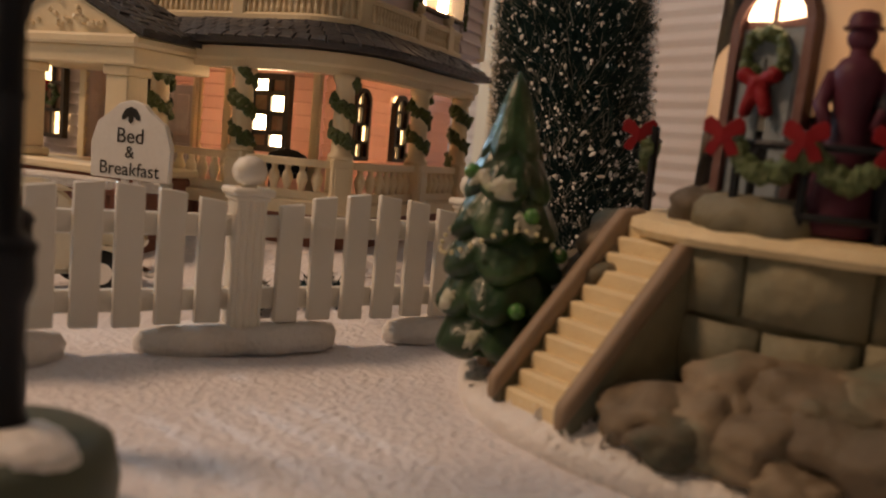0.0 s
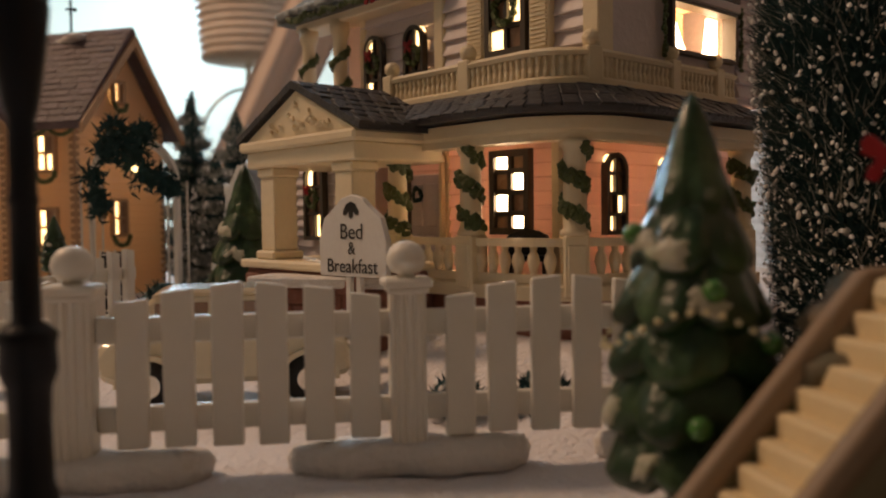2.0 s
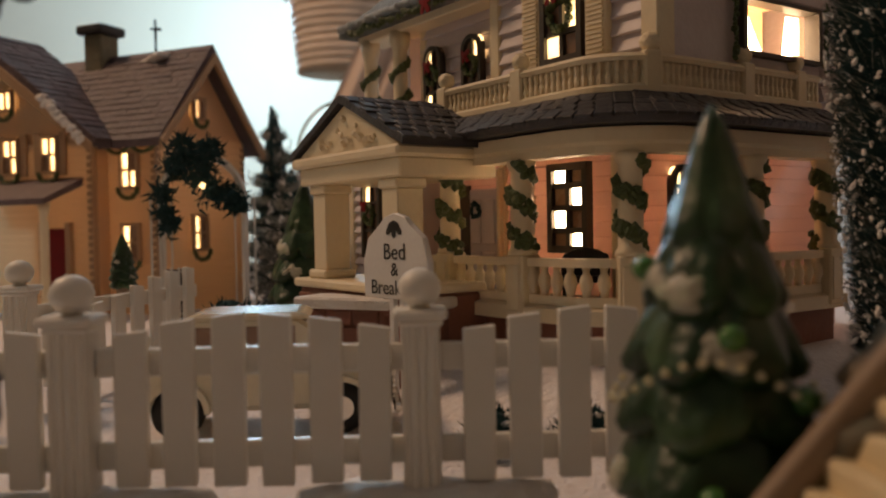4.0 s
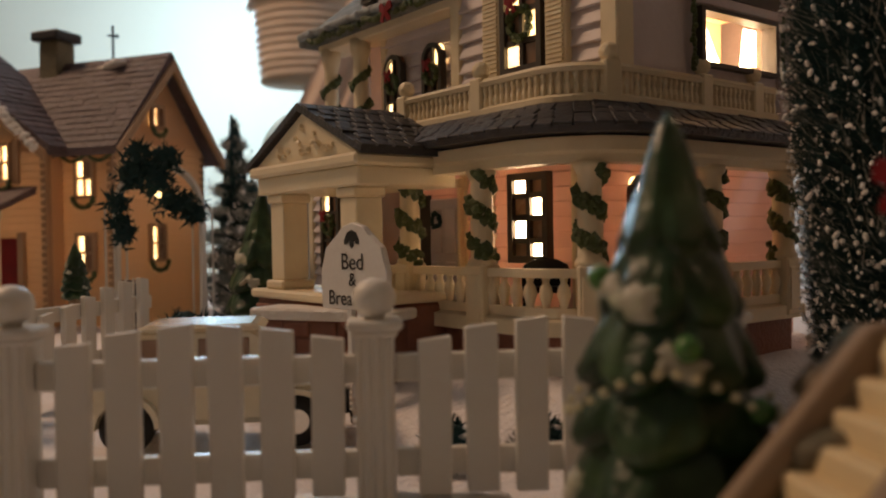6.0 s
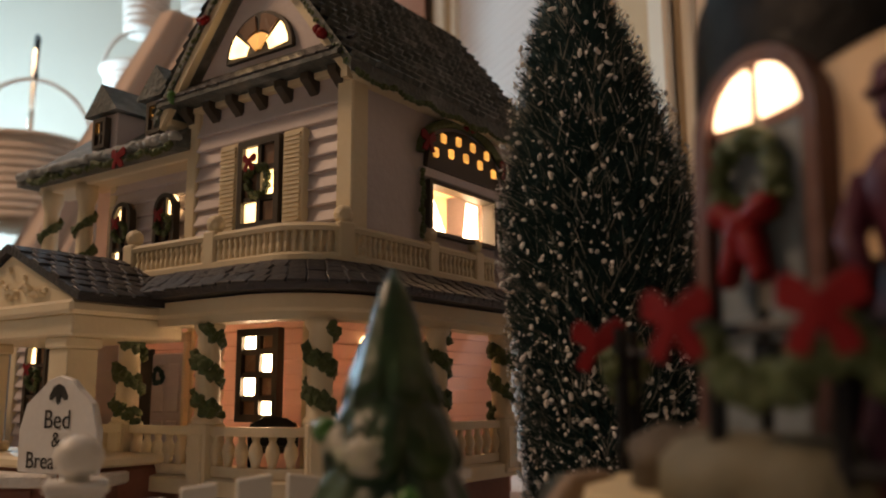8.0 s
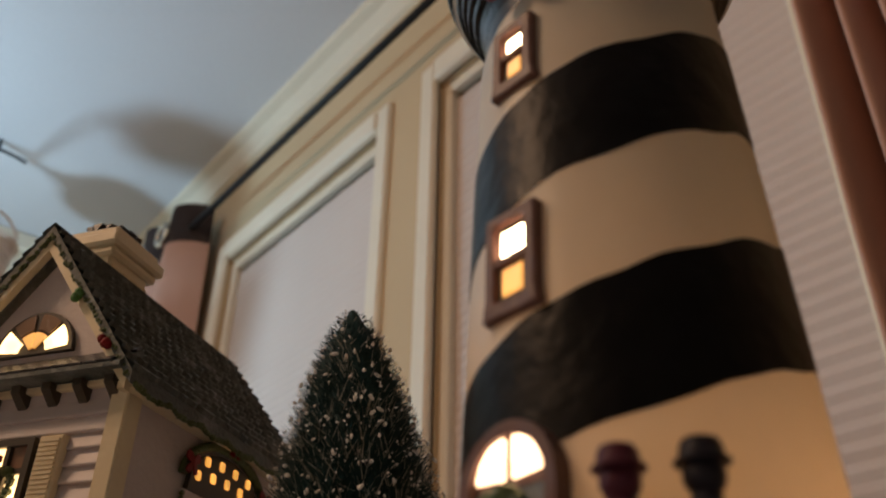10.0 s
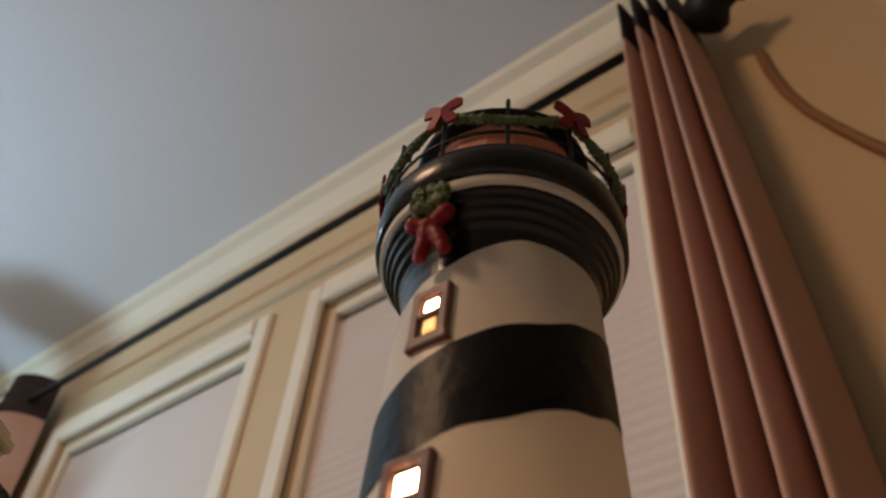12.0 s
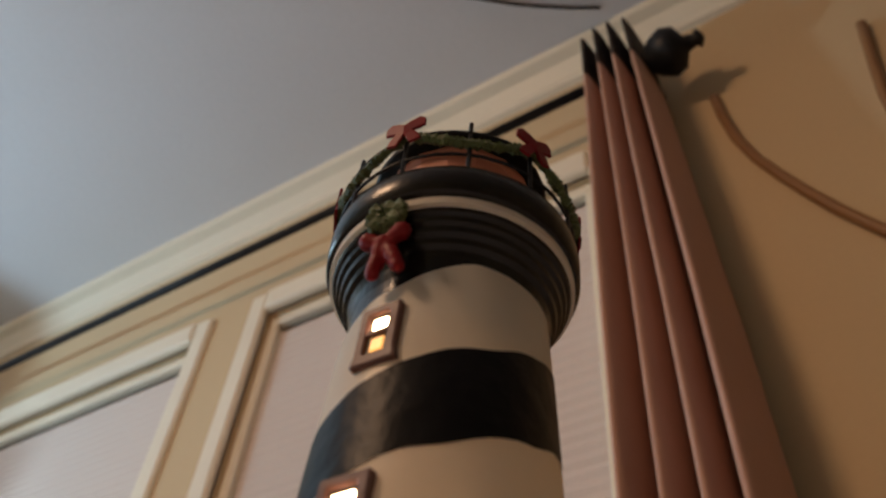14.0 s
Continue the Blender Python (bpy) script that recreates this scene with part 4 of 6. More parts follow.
# ---- picket fence ----
def fence_post(fence, x, y, base=True):
    m0 = T(x, y)
    cap = join(box(-0.055, 0.055, -0.055, 0.055, 0.385, 0.405, 0.006), box(-0.045, 0.045, -0.045, 0.045, 0.372, 0.386, 0.004))
    fin = lathe([(0.022, 0.404), (0.018, 0.412), (0.030, 0.416), (0.040, 0.428), (0.044, 0.445), (0.040, 0.462), (0.028, 0.477), (0.010, 0.485)], 18)
    out = []
    w, g = 0.038, 0.005
    for sx, sy, dx, dy in ((-1, -1, 1, 0), (1, -1, 0, 1), (1, 1, -1, 0), (-1, 1, 0, -1)):
        for i in range(12):
            f = -1 + 2 * i / 12
            d = g if i % 3 == 2 else 0
            cx, cy = (f * w * dx, sy * (w - d)) if dx else (sx * (w - d), f * w * dy)
            out.append((cx, cy))
    b = bmesh.new()
    lo = [b.verts.new((cx, cy, 0.03)) for cx, cy in out]
    hi = [b.verts.new((cx, cy, 0.374)) for cx, cy in out]
    for i in range(len(out)):
        j = (i + 1) % len(out)
        b.faces.new((lo[i], lo[j], hi[j], hi[i]))
    p = part("post", b, "fence", fence, m=m0)
    part("cap", cap, "fence", p, m=m0)
    part("ball_finial", fin, "fence", p, smooth=True, m=m0)
    if base:
        bb = bmesh.new()
        for cx, r in ((-0.10, 0.12), (0.10, 0.13)):
            join(bb, lathe([(r * 1.05, -0.012), (r * 1.08, 0.02), (r * 0.98, 0.042), (r * 0.6, 0.052)], 28, m=T(cx, 0, 0) @ Matrix.Diagonal((1.25, 0.62, 1, 1)), wob=0.15))
        part("base", bb, "snow_paint", p, "cream oval snow base with chipped edge", smooth=True, m=m0)
    return p


PICKETS = {}


def fence_panel(fence, x0, y0, rz, tops=(0.368, 0.388, 0.402, 0.402, 0.388, 0.370), step=0.0965):
    m0 = T(x0, y0, 0, 0, 0, rz)
    n = len(tops)
    for z0, z1 in ((0.277, 0.334), (0.089, 0.145)):
        part("rail", box(0.03, step * n + 0.08, 0.004, 0.022, z0, z1, 0.003, m=m0), "fence", fence)
    for i, t in enumerate(tops):
        x = 0.073 + i * step
        tilt = 0.008 if i < n / 2 else -0.008
        key = (round(t, 3), tilt)
        rnd = random.Random(i + x0)
        mm = m0 @ T(x, 0, rnd.uniform(-0.003, 0.003), 0, rnd.uniform(-0.6, 0.6), 0)
        if key not in PICKETS:
            ob = part("picket", prism([(0, 0.058), (0.064, 0.058), (0.065, t + tilt * 0.5), (-0.001, t - tilt * 0.5)], -0.022, 0.002, bevel=0.003), "fence", fence)
            PICKETS[key] = ob.data
            ob.matrix_basis = Matrix.Translation(mm.translation * S) @ mm.to_quaternion().to_matrix().to_4x4()
        else:
            share("picket", PICKETS[key], fence, mm)


FY = 2.1
front = thing("picket_fence", "white plastic picket fence with fluted ball-topped posts", "fence", "white picket fences")
for x in (-0.615, 0.075, 0.767, 1.46):
    fence_post(front, x, FY)
for x in (-0.605, 0.085, 0.777):
    fence_panel(front, x, FY, 0)
back = thing("picket_fence", "white picket fence rising towards the garden arch", "fence", "white picket fences")
fence_post(back, -0.50, 3.15, base=False)
fence_post(back, -0.62, 2.9, base=False)
fence_panel(back, -0.50, 3.18, 74, (0.30, 0.30, 0.315, 0.335, 0.36, 0.385, 0.40, 0.41), 0.125)

# ---- sign ----
sg = thing("sign", "white arched wooden sign on a stake, black lettering", "sign", place=(0.705, 3.10, 0), rz=-50)
W = 0.16
out = [(-W, 0.34), (W, 0.34), (W * 1.02, 0.46), (W * 0.86, 0.535), (W * 0.45, 0.575), (W * 0.33, 0.60), (0, 0.614), (-W * 0.33, 0.60), (-W * 0.45, 0.575), (-W * 0.86, 0.535), (-W * 1.02, 0.46)]
part("board", prism(out, -0.012, 0.012, bevel=0.003), "sign", sg)
for x in (-0.025, 0.025):
    part("stake", box(x - 0.012, x + 0.012, -0.008, 0.012, -0.01, 0.341, 0.003), "sign", sg)


def lettering(text, size, x, z, parent):
    cu = bpy.data.curves.new("lettering", "FONT")
    cu.body, cu.size, cu.align_x, cu.extrude = text, size * S, "CENTER", 0.0004 * S
    tmp = new("lettering_curve", cu)
    me = bpy.data.meshes.new_from_object(tmp.evaluated_get(bpy.context.evaluated_depsgraph_get()))
    bpy.data.objects.remove(tmp)
    me.materials.append(M["ink"])
    ob = new("lettering", me)
    ob.parent = parent
    ob.matrix_basis = pose(x * S, -0.0135 * S, z * S, 90)
    return ob


lettering("Bed", 0.074, 0, 0.466, sg)
lettering("&", 0.060, 0, 0.415, sg)
lettering("Breakfast", 0.066, 0, 0.354, sg)
ar = bmesh.new()
for a in (-38, 0, 38):
    prism([(0, 0.0), (0.012, -0.02), (0.009, -0.05), (0, -0.058), (-0.009, -0.05), (-0.012, -0.02)], -0.0145, -0.0125, bm=ar, m=T(0, 0, 0.590, 0, a, 0))
part("emblem", ar, "ink", sg, "black three-leaf emblem")

# ---- lighthouse on its rock ----
CX, CY = 1.747, 1.12
lh = thing("lighthouse", "black and white spiral-striped porcelain lighthouse on a rock base", "lighthouse", place=(CX, CY, 0))


def tower_r(z):
    return 0.293 - 0.045 * (z - 0.8)


def band(z0, z1, material, swell=0.0):
    """One stripe; its edges climb round the tower as painted by hand."""
    b = bmesh.new()
    n, k = 72, 5
    rows = []
    for j in range(k + 1):
        row = []
        for i in range(n):
            a = 2 * math.pi * i / n
            deg = math.degrees(a)
            lift = 0.0016 * (deg - 220) if deg > 40 else 0.0016 * (deg + 360 - 220)
            if 0 <= deg < 100:
                lift = -0.28 + (100 - deg) / 100 * 0.45 + 0.09
            lift += 0.012 * noise.noise((math.cos(a) * 3, math.sin(a) * 3, (z0 if j == 0 else z1) * 7))
            z = z0 + (z1 - z0) * j / k + lift * (1 if z0 > 0.5 or j == k else 0)
            r = tower_r(z) + swell
            row.append(b.verts.new((r * math.cos(a), r * math.sin(a), z)))
        rows.append(row)
    for lo, hi in zip(rows, rows[1:]):
        for i in range(n):
            b.faces.new((lo[i], lo[(i + 1) % n], hi[(i + 1) % n], hi[i]))
    return part("stripe", b, material, lh, smooth=True)


band(0.40, 0.70, "tower_black")
band(0.70, 0.925, "tower_white")
band(0.925, 1.145, "tower_black", 0.002)
band(1.145, 1.37, "tower_white")
band(1.37, 1.60, "tower_black", 0.002)
band(1.60, 1.862, "tower_white")
prof = [(tower_r(1.7) - 0.012, 1.66), (tower_r(1.85) - 0.006, 1.85), (0.246, 1.882), (0.252, 1.900), (0.249, 1.905), (0.263, 1.914), (0.267, 1.926), (0.264, 1.931),
        (0.277, 1.940), (0.280, 1.952), (0.277, 1.957), (0.289, 1.964), (0.292, 1.974), (0.289, 1.979), (0.300, 1.986), (0.304, 1.995)]
part("cornice", lathe(prof, 72), "cornice_black", lh, "stepped black cornice below the gallery", smooth=False)
part("cornice_ring", lathe([(0.303, 1.995), (0.313, 2.002), (0.314, 2.022), (0.306, 2.03)], 72), "tower_white", lh, "cream ring")
part("gallery", lathe([(0.20, 2.03), (0.316, 2.03), (0.328, 2.042), (0.330, 2.10), (0.326, 2.128), (0.315, 2.14), (0.20, 2.14)], 72, wob=0.004), "cornice_black", lh, "black gallery floor", smooth=True)
part("lantern_room", lathe([(0.21, 2.10), (0.21, 2.14), (0.20, 2.15), (0.20, 2.36), (0.21, 2.37), (0.21, 2.39)], 16), "coral", lh, "coral red lantern room")
for i in range(8):
    a = 2 * math.pi * i / 8
    part("lantern_pane", box(-0.045, 0.045, -0.004, 0.004, 2.15, 2.29, 0.003, m=T(0.199 * math.cos(a), 0.199 * math.sin(a), 0, 0, 0, math.degrees(a) + 90)), "pane", lh)
part("lantern_roof", lathe([(0.245, 2.385), (0.25, 2.40), (0.17, 2.46), (0.07, 2.51), (0.03, 2.52), (0.02, 2.56)], 24), "tower_black", lh, smooth=True)
rail_r = 0.318
for z, rr in ((2.285, 0.007), (2.19, 0.005)):
    part("gallery_rail", tube([(rail_r * math.cos(2 * math.pi * i / 48), rail_r * math.sin(2 * math.pi * i / 48), z) for i in range(49)], rr, 6), "black", lh, smooth=True)
for i in range(12):
    a = 2 * math.pi * (i + 0.25) / 12
    part("rail_post", tube([(rail_r * math.cos(a), rail_r * math.sin(a), 2.09), (rail_r * math.cos(a), rail_r * math.sin(a), 2.33)], 0.006, 6), "black", lh)
rnd = random.Random(21)
for i in range(6):
    a0 = 2 * math.pi * (i + 0.125) / 6
    gb = bmesh.new()
    for k in range(26):
        f = k / 25
        a = a0 + f * 2 * math.pi / 6
        ball(rail_r * 1.02 * math.cos(a), rail_r * 1.02 * math.sin(a), 2.285 - 0.055 * math.sin(math.pi * f), rnd.uniform(0.012, 0.018), gb, sub=1, rough=0.4, seed=k)
    part("garland", gb, "garland", lh, "green garland swag on the gallery rail")
    part("bow", bow_mesh(0.078), "red", lh, m=T(rail_r * 1.07 * math.cos(a0), rail_r * 1.07 * math.sin(a0), 2.295, 0, 0, math.degrees(a0) + 90))


def on_tower(deg, z, out=0.0, r=None):
    rr = (r or tower_r(z)) + out
    return T(rr * math.cos(radians(deg)), rr * math.sin(radians(deg)), z, 0, 0, deg + 90) @ T(0, 0, 0, -2)


for zc in (1.12, 1.585):
    h = 0.18 if zc < 1.3 else 0.155
    m = on_tower(181.5, zc)
    fb = bmesh.new()
    w = 0.056 if zc < 1.3 else 0.050
    u = w - 0.024
    ol = [(-w - 0.006, -0.014), (w + 0.006, -0.014), (w, 0.02), (w, h), (-w, h), (-w, 0.02)]
    il = [(-u, 0.016), (u, 0.016), (u, 0.03), (u, h - 0.024), (-u, h - 0.024), (-u, 0.03)]
    lo, li, ho, hi = ([fb.verts.new((x, y, z)) for x, z in ring] for ring, y in ((ol, -0.013), (il, -0.013), (ol, 0.03), (il, 0.03)))
    for i in range(6):
        j = (i + 1) % 6
        for p, q in ((lo, li), (ho, lo), (li, hi)):
            fb.faces.new((p[i], p[j], q[j], q[i]))
    bmesh.ops.bevel(fb, geom=[e for e in fb.edges if len(e.link_faces) == 2], offset=0.004, segments=1, affect="EDGES")
    win = part("window", fb, "frame_brown", lh, "small brown-framed window with lit yellow pane", m=m)
    part("pane", box(-w + 0.030, w - 0.030, -0.006, 0.012, h * 0.50, h - 0.034, 0.004, m=m), "lit_white", win)
    part("crossbar", box(-w + 0.022, w - 0.022, -0.012, 0.0, h * 0.44, h * 0.52, 0.002, m=m), "frame_brown", win)
    part("backing", box(-w + 0.02, w - 0.02, -0.003, 0.014, 0.01, h - 0.02, m=m), "win_dark", win)
    part("pane", box(-w + 0.032, w - 0.032, -0.006, 0.012, 0.024, h * 0.42, 0.004, m=m), "lit_amber", win)
m = on_tower(181, 0.425, r=tower_r(0.62))
dfr = bmesh.new()
w, hs = 0.094, 0.415
out = [(-w, 0)] + [(x, z) for x, z in reversed(arc(0, hs, w, 0, 180, 14))] + [(w, 0)]
inn = [(-w + 0.02, 0)] + [(x, z) for x, z in reversed(arc(0, hs, w - 0.02, 0, 180, 14))] + [(w - 0.02, 0)]
vo = [[dfr.verts.new((x, y, z)) for x, z in ring] for y in (-0.020, 0.06) for ring in (out, inn)]
for i in range(len(out) - 1):
    for p, q in ((0, 1), (2, 0), (1, 3)):
        dfr.faces.new((vo[p][i], vo[p][i + 1], vo[q][i + 1], vo[q][i]))
part("door_frame", dfr, "frame_brown", lh, "brown arched door surround", m=m)
db = box(-w + 0.02, w - 0.02, -0.006, 0.06, 0, 0.425, 0.003)
door = part("door", db, "door_grey", lh, "grey-blue panelled door", m=m)
for x in (-0.035, 0.035):
    for z0, z1 in ((0.03, 0.15), (0.18, 0.36)):
        part("panel", box(x - 0.026, x + 0.026, -0.012, -0.004, z0, z1, 0.003, m=m), "door_grey", door)
for d in (-1, 1):
    pts = [(d * 0.009, 0.428)] + [(d * 0.009 + d * (w - 0.040) * math.cos(radians(a)), 0.428 + (w - 0.036) * math.sin(radians(a))) for a in range(4, 88, 8)] + [(d * 0.009, 0.428 + w - 0.036)]
    part("fanlight", prism(pts, -0.013, 0.04, m=m), "lit_fan", lh, "bright half-round light over the door")
part("door_head", prism([(-w + 0.021, 0.415)] + [(x, z) for x, z in reversed(arc(0, 0.415, w - 0.021, 0, 180, 14))], -0.008, 0.06, m=m), "frame_brown", lh)
part("wreath", wreath_mesh(0.045, 0.026, 26, 7), "garland", door, "frosted green wreath with red bow", m=m @ T(0, -0.022, 0.360))
fused(part("bow", puffy_bow(0.060), "red", door, m=m @ T(0, -0.032, 0.300), smooth=True), 0.004)
m = on_tower(184, 1.955, r=0.318)
part("wreath", wreath_mesh(0.031, 0.034, 40, 8), "garland", lh, "green wreath with red bow on the cornice", m=m @ T(0, 0.0, 0.015))
fused(part("bow", puffy_bow(0.080), "red", lh, m=m @ T(0, 0.016, -0.068, 12), smooth=True), 0.005)

# rock base, walls of fitted stones, stairs and railing
rock = part("rock_base", lathe([(0.680, -0.03), (0.700, 0.0), (0.705, 0.024), (0.694, 0.042), (0.668, 0.050), (0.64, 0.060), (0.56, 0.080), (0.30, 0.10)], 120, m=T(-0.03, 0.12, 0), wob=0.025), "snow_paint", lh, "snowy cream ground of the lighthouse base", smooth=True)
PR = 0.43
part("terrace_core", lathe([(PR - 0.03, 0.05), (PR - 0.03, 0.43), (0.2, 0.44)], 48), "stone", lh)
part("terrace_floor", lathe([(PR + 0.012, 0.405), (PR + 0.022, 0.42), (PR + 0.015, 0.440), (PR - 0.02, 0.448), (0.2, 0.452)], 64, wob=0.05), "tread", lh, "ochre snow-rimmed terrace")
rnd = random.Random(31)
for row, (z0, z1) in enumerate(((0.05, 0.135), (0.135, 0.275), (0.275, 0.425))):
    a = 152 + row * 11
    while a < 330 + row * 5:
        da = rnd.choice((13, 19, 24, 31, 36))
        sb = bmesh.new()
        cols = 4
        g = 0.006
        vs = []
        for j, z in enumerate((z0 + g, (z0 + z1) / 2, z1 - g)):
            for i in range(cols + 1):
                f = i / cols
                aa = radians(a + 0.7 + (da - 1.4) * f)
                bulge = 0.018 * (1 - (2 * f - 1) ** 4) * (1 if j == 1 else 0.75) + rnd.uniform(-0.003, 0.003)
                r = PR - 0.012 + bulge
                vs.append(sb.verts.new((r * math.cos(aa), r * math.sin(aa), z + (0.006 * math.sin(6 * aa + 3 * row) if 0 < row + j < 4 else 0))))
        back = []
        for j, z in enumerate((z0 + g, (z0 + z1) / 2, z1 - g)):
            for i in range(cols + 1):
                aa = radians(a + 0.7 + (da - 1.4) * i / cols)
                back.append(sb.verts.new(((PR - 0.04) * math.cos(aa), (PR - 0.04) * math.sin(aa), z)))
        c1 = cols + 1
        for j in range(2):
            for i in range(cols):
                sb.faces.new((vs[j * c1 + i], vs[j * c1 + i + 1], vs[(j + 1) * c1 + i + 1], vs[(j + 1) * c1 + i]))
            for i in (0, cols):
                sb.faces.new((vs[j * c1 + i], vs[(j + 1) * c1 + i], back[(j + 1) * c1 + i], back[j * c1 + i]))
        for j in (0, 2):
            for i in range(cols):
                sb.faces.new((vs[j * c1 + i], vs[j * c1 + i + 1], back[j * c1 + i + 1], back[j * c1 + i]))
        part("stone", sb, "stone", lh, smooth=True)
        a += da
for k, (a, r, s, z) in enumerate(((188, 0.60, 0.10, 0.09), (194, 0.66, 0.07, 0.08), (197, 0.585, 0.10, 0.10), (198, 0.50, 0.12, 0.13), (206, 0.60, 0.10, 0.09), (213, 0.50, 0.13, 0.14), (222, 0.60, 0.12, 0.10), (229, 0.49, 0.13, 0.15), (238, 0.60, 0.12, 0.10), (247, 0.52, 0.15, 0.13), (259, 0.60, 0.14, 0.11), (272, 0.54, 0.15, 0.12), (288, 0.58, 0.14, 0.11), (146, 0.50, 0.10, 0.30), (138, 0.46, 0.11, 0.36), (128, 0.48, 0.14, 0.24), (212, 0.68, 0.06, 0.06), (230, 0.70, 0.07, 0.06))):
    r *= 0.94
    part("boulder", ball(r * math.cos(radians(a)), r * math.sin(radians(a)), z + 0.005, s * 1.12, sub=4, flat=0.62, rough=0.34, seed=k * 3.7), "rock", lh, smooth=True)
tuft = bmesh.new()
for i in range(1900):
    a = radians(rnd.uniform(110, 300))
    r = rnd.gauss(0.590, 0.035)
    z = 0.080 - 0.25 * max(0, r - 0.56)
    p = Vector((r * math.cos(a) - 0.03, r * math.sin(a) + 0.10, z))
    d = Vector((rnd.gauss(0, 1), rnd.gauss(0, 1), rnd.uniform(0.3, 1.6))).normalized()
    e = d.orthogonal().normalized() * rnd.uniform(0.003, 0.007)
    o = d.cross(e)
    vs = [tuft.verts.new(q) for q in (p + e, p - e * 0.5 + o, p - e * 0.5 - o, p + d * rnd.uniform(0.010, 0.030))]
    for tri in ((0, 1, 3), (1, 2, 3), (2, 0, 3)):
        tuft.faces.new([vs[k] for k in tri])
part("loose_snow", tuft, "snow_paint", lh, "loose snow clumps", smooth=True)
step = lathe([(0.135, 0.44), (0.130, 0.485), (0.115, 0.505), (0.09, 0.512)], 28, m=T(-0.30, -0.045, 0), wob=0.25)
part("door_stone", step, "stone", lh, "brown stone slab before the door", smooth=True)
for k, (x, y, s) in enumerate(((-0.36, 0.075, 0.055), (-0.29, 0.10, 0.07), (-0.385, -0.10, 0.03))):
    part("boulder", ball(x, y, 0.475, s, sub=3, flat=0.7, rough=0.35, seed=k * 2.9 + 40), "rock", lh, smooth=True)
# stairs climb along +x to the terrace
SX0, SX1, SY0, SY1, SZ0, SZ1 = 1.055 - CX, 1.375 - CX, 1.165 - CY, 1.345 - CY, 0.05, 0.430
ns = 11
for i in range(ns):
    x0 = SX0 + (SX1 - SX0) * i / ns
    z1 = SZ0 + (SZ1 - SZ0) * (i + 1) / ns
    part("step", box(x0, x0 + (SX1 - SX0) / ns + 0.012, SY0, SY1, max(0.03, z1 - 0.10), z1, 0.005), "tread", lh)
for y0, y1 in ((SY0 - 0.030, SY0 - 0.001), (SY1 + 0.001, SY1 + 0.030)):
    part("stair_side", prism([(SX0 - 0.01, 0.03), (SX0 - 0.01, 0.08), (SX1 - 0.03, SZ1 + 0.006), (SX1 + 0.05, SZ1 + 0.006), (SX1 + 0.05, 0.03)], y0, y1, bevel=0.006), "stone", lh, "dark olive stone stair side")
    cap = prism([(SX0 - 0.025, 0.050), (SX0 - 0.025, 0.100), (SX1 - 0.035, SZ1 + 0.024), (SX1 + 0.02, SZ1 + 0.028), (SX1 + 0.05, SZ1 + 0.004), (SX1 - 0.02, SZ1 - 0.006)], y0 - 0.003, y1 + 0.002)
    bmesh.ops.bevel(cap, geom=cap.edges[:], offset=0.011, segments=2, profile=0.5, affect="EDGES")
    part("coping", cap, "stringer", lh, "rounded brown coping along the stairs", smooth=True)
RR = 0.405
for a in (128, 138, 186, 204, 223, 242, 261, 280, 299):
    x, y = RR * math.cos(radians(a)), RR * math.sin(radians(a))
    part("railing_post", tube([(x, y, 0.45), (x, y, 0.64)], 0.009, 8), "black", lh)
for a0, a1 in ((120, 138), (186, 299)):
    for z in (0.485, 0.61):
        part("railing_bar", tube([(RR * math.cos(radians(a)), RR * math.sin(radians(a)), z) for a in range(a0, a1 + 1, 1)], 0.008, 6), "black", lh)
    gb = bmesh.new()
    for a in range(a0, a1 + 1):
        for _ in range(2):
            ball((RR + 0.012) * math.cos(radians(a)), (RR + 0.012) * math.sin(radians(a)), 0.60 - 0.045 * abs(math.sin(radians((a - a0) * 9.5))) + rnd.uniform(-0.01, 0.01), rnd.uniform(0.014, 0.022), gb, sub=1, rough=0.5, seed=a)
    part("garland", gb, "garland", lh, "green garland on the black railing")
for a, turn in ((136, 305), (184, 290), (204, 294), (223, 313), (242, 332), (261, 351), (280, 370)):
    part("bow", bow_mesh(0.054), "red", lh, m=T((RR + 0.035) * math.cos(radians(a)), (RR + 0.035) * math.sin(radians(a)), 0.62, 0, 0, turn))


def figurine(deg, r, z, h, material, label):
    """A plain small statue: a coat and a head in one mesh."""
    x, y = CX + r * math.cos(radians(deg)), CY + r * math.sin(radians(deg))
    b = lathe([(0.17 * h, 0), (0.172 * h, 0.05 * h), (0.13 * h, 0.28 * h), (0.085 * h, 0.50 * h), (0.080 * h, 0.55 * h), (0.105 * h, 0.68 * h), (0.108 * h, 0.73 * h), (0.075 * h, 0.785 * h), (0.045 * h, 0.80 * h), (0.045 * h, 0.83 * h)], 20)
    ball(0, 0, 0.882 * h, 0.064 * h, b, sub=3)
    join(b, lathe([(0.084 * h, 0.918 * h), (0.086 * h, 0.926 * h), (0.068 * h, 0.934 * h), (0.066 * h, 0.965 * h), (0.055 * h, 0.99 * h), (0.03 * h, 1.0 * h)], 18))
    for d in (-1, 1):
        tube([(d * 0.09 * h, 0, 0.72 * h), (d * 0.135 * h, -0.04 * h, 0.58 * h), (d * 0.10 * h, -0.11 * h, 0.48 * h)], [0.042 * h, 0.036 * h, 0.028 * h], 10, bm=b)
    ob = part("figurine", b, material, smooth=True)
    ob.matrix_basis = at(x, y, z, deg + 90)
    return tagged(ob, label, "figurine", "figurines by the lighthouse")


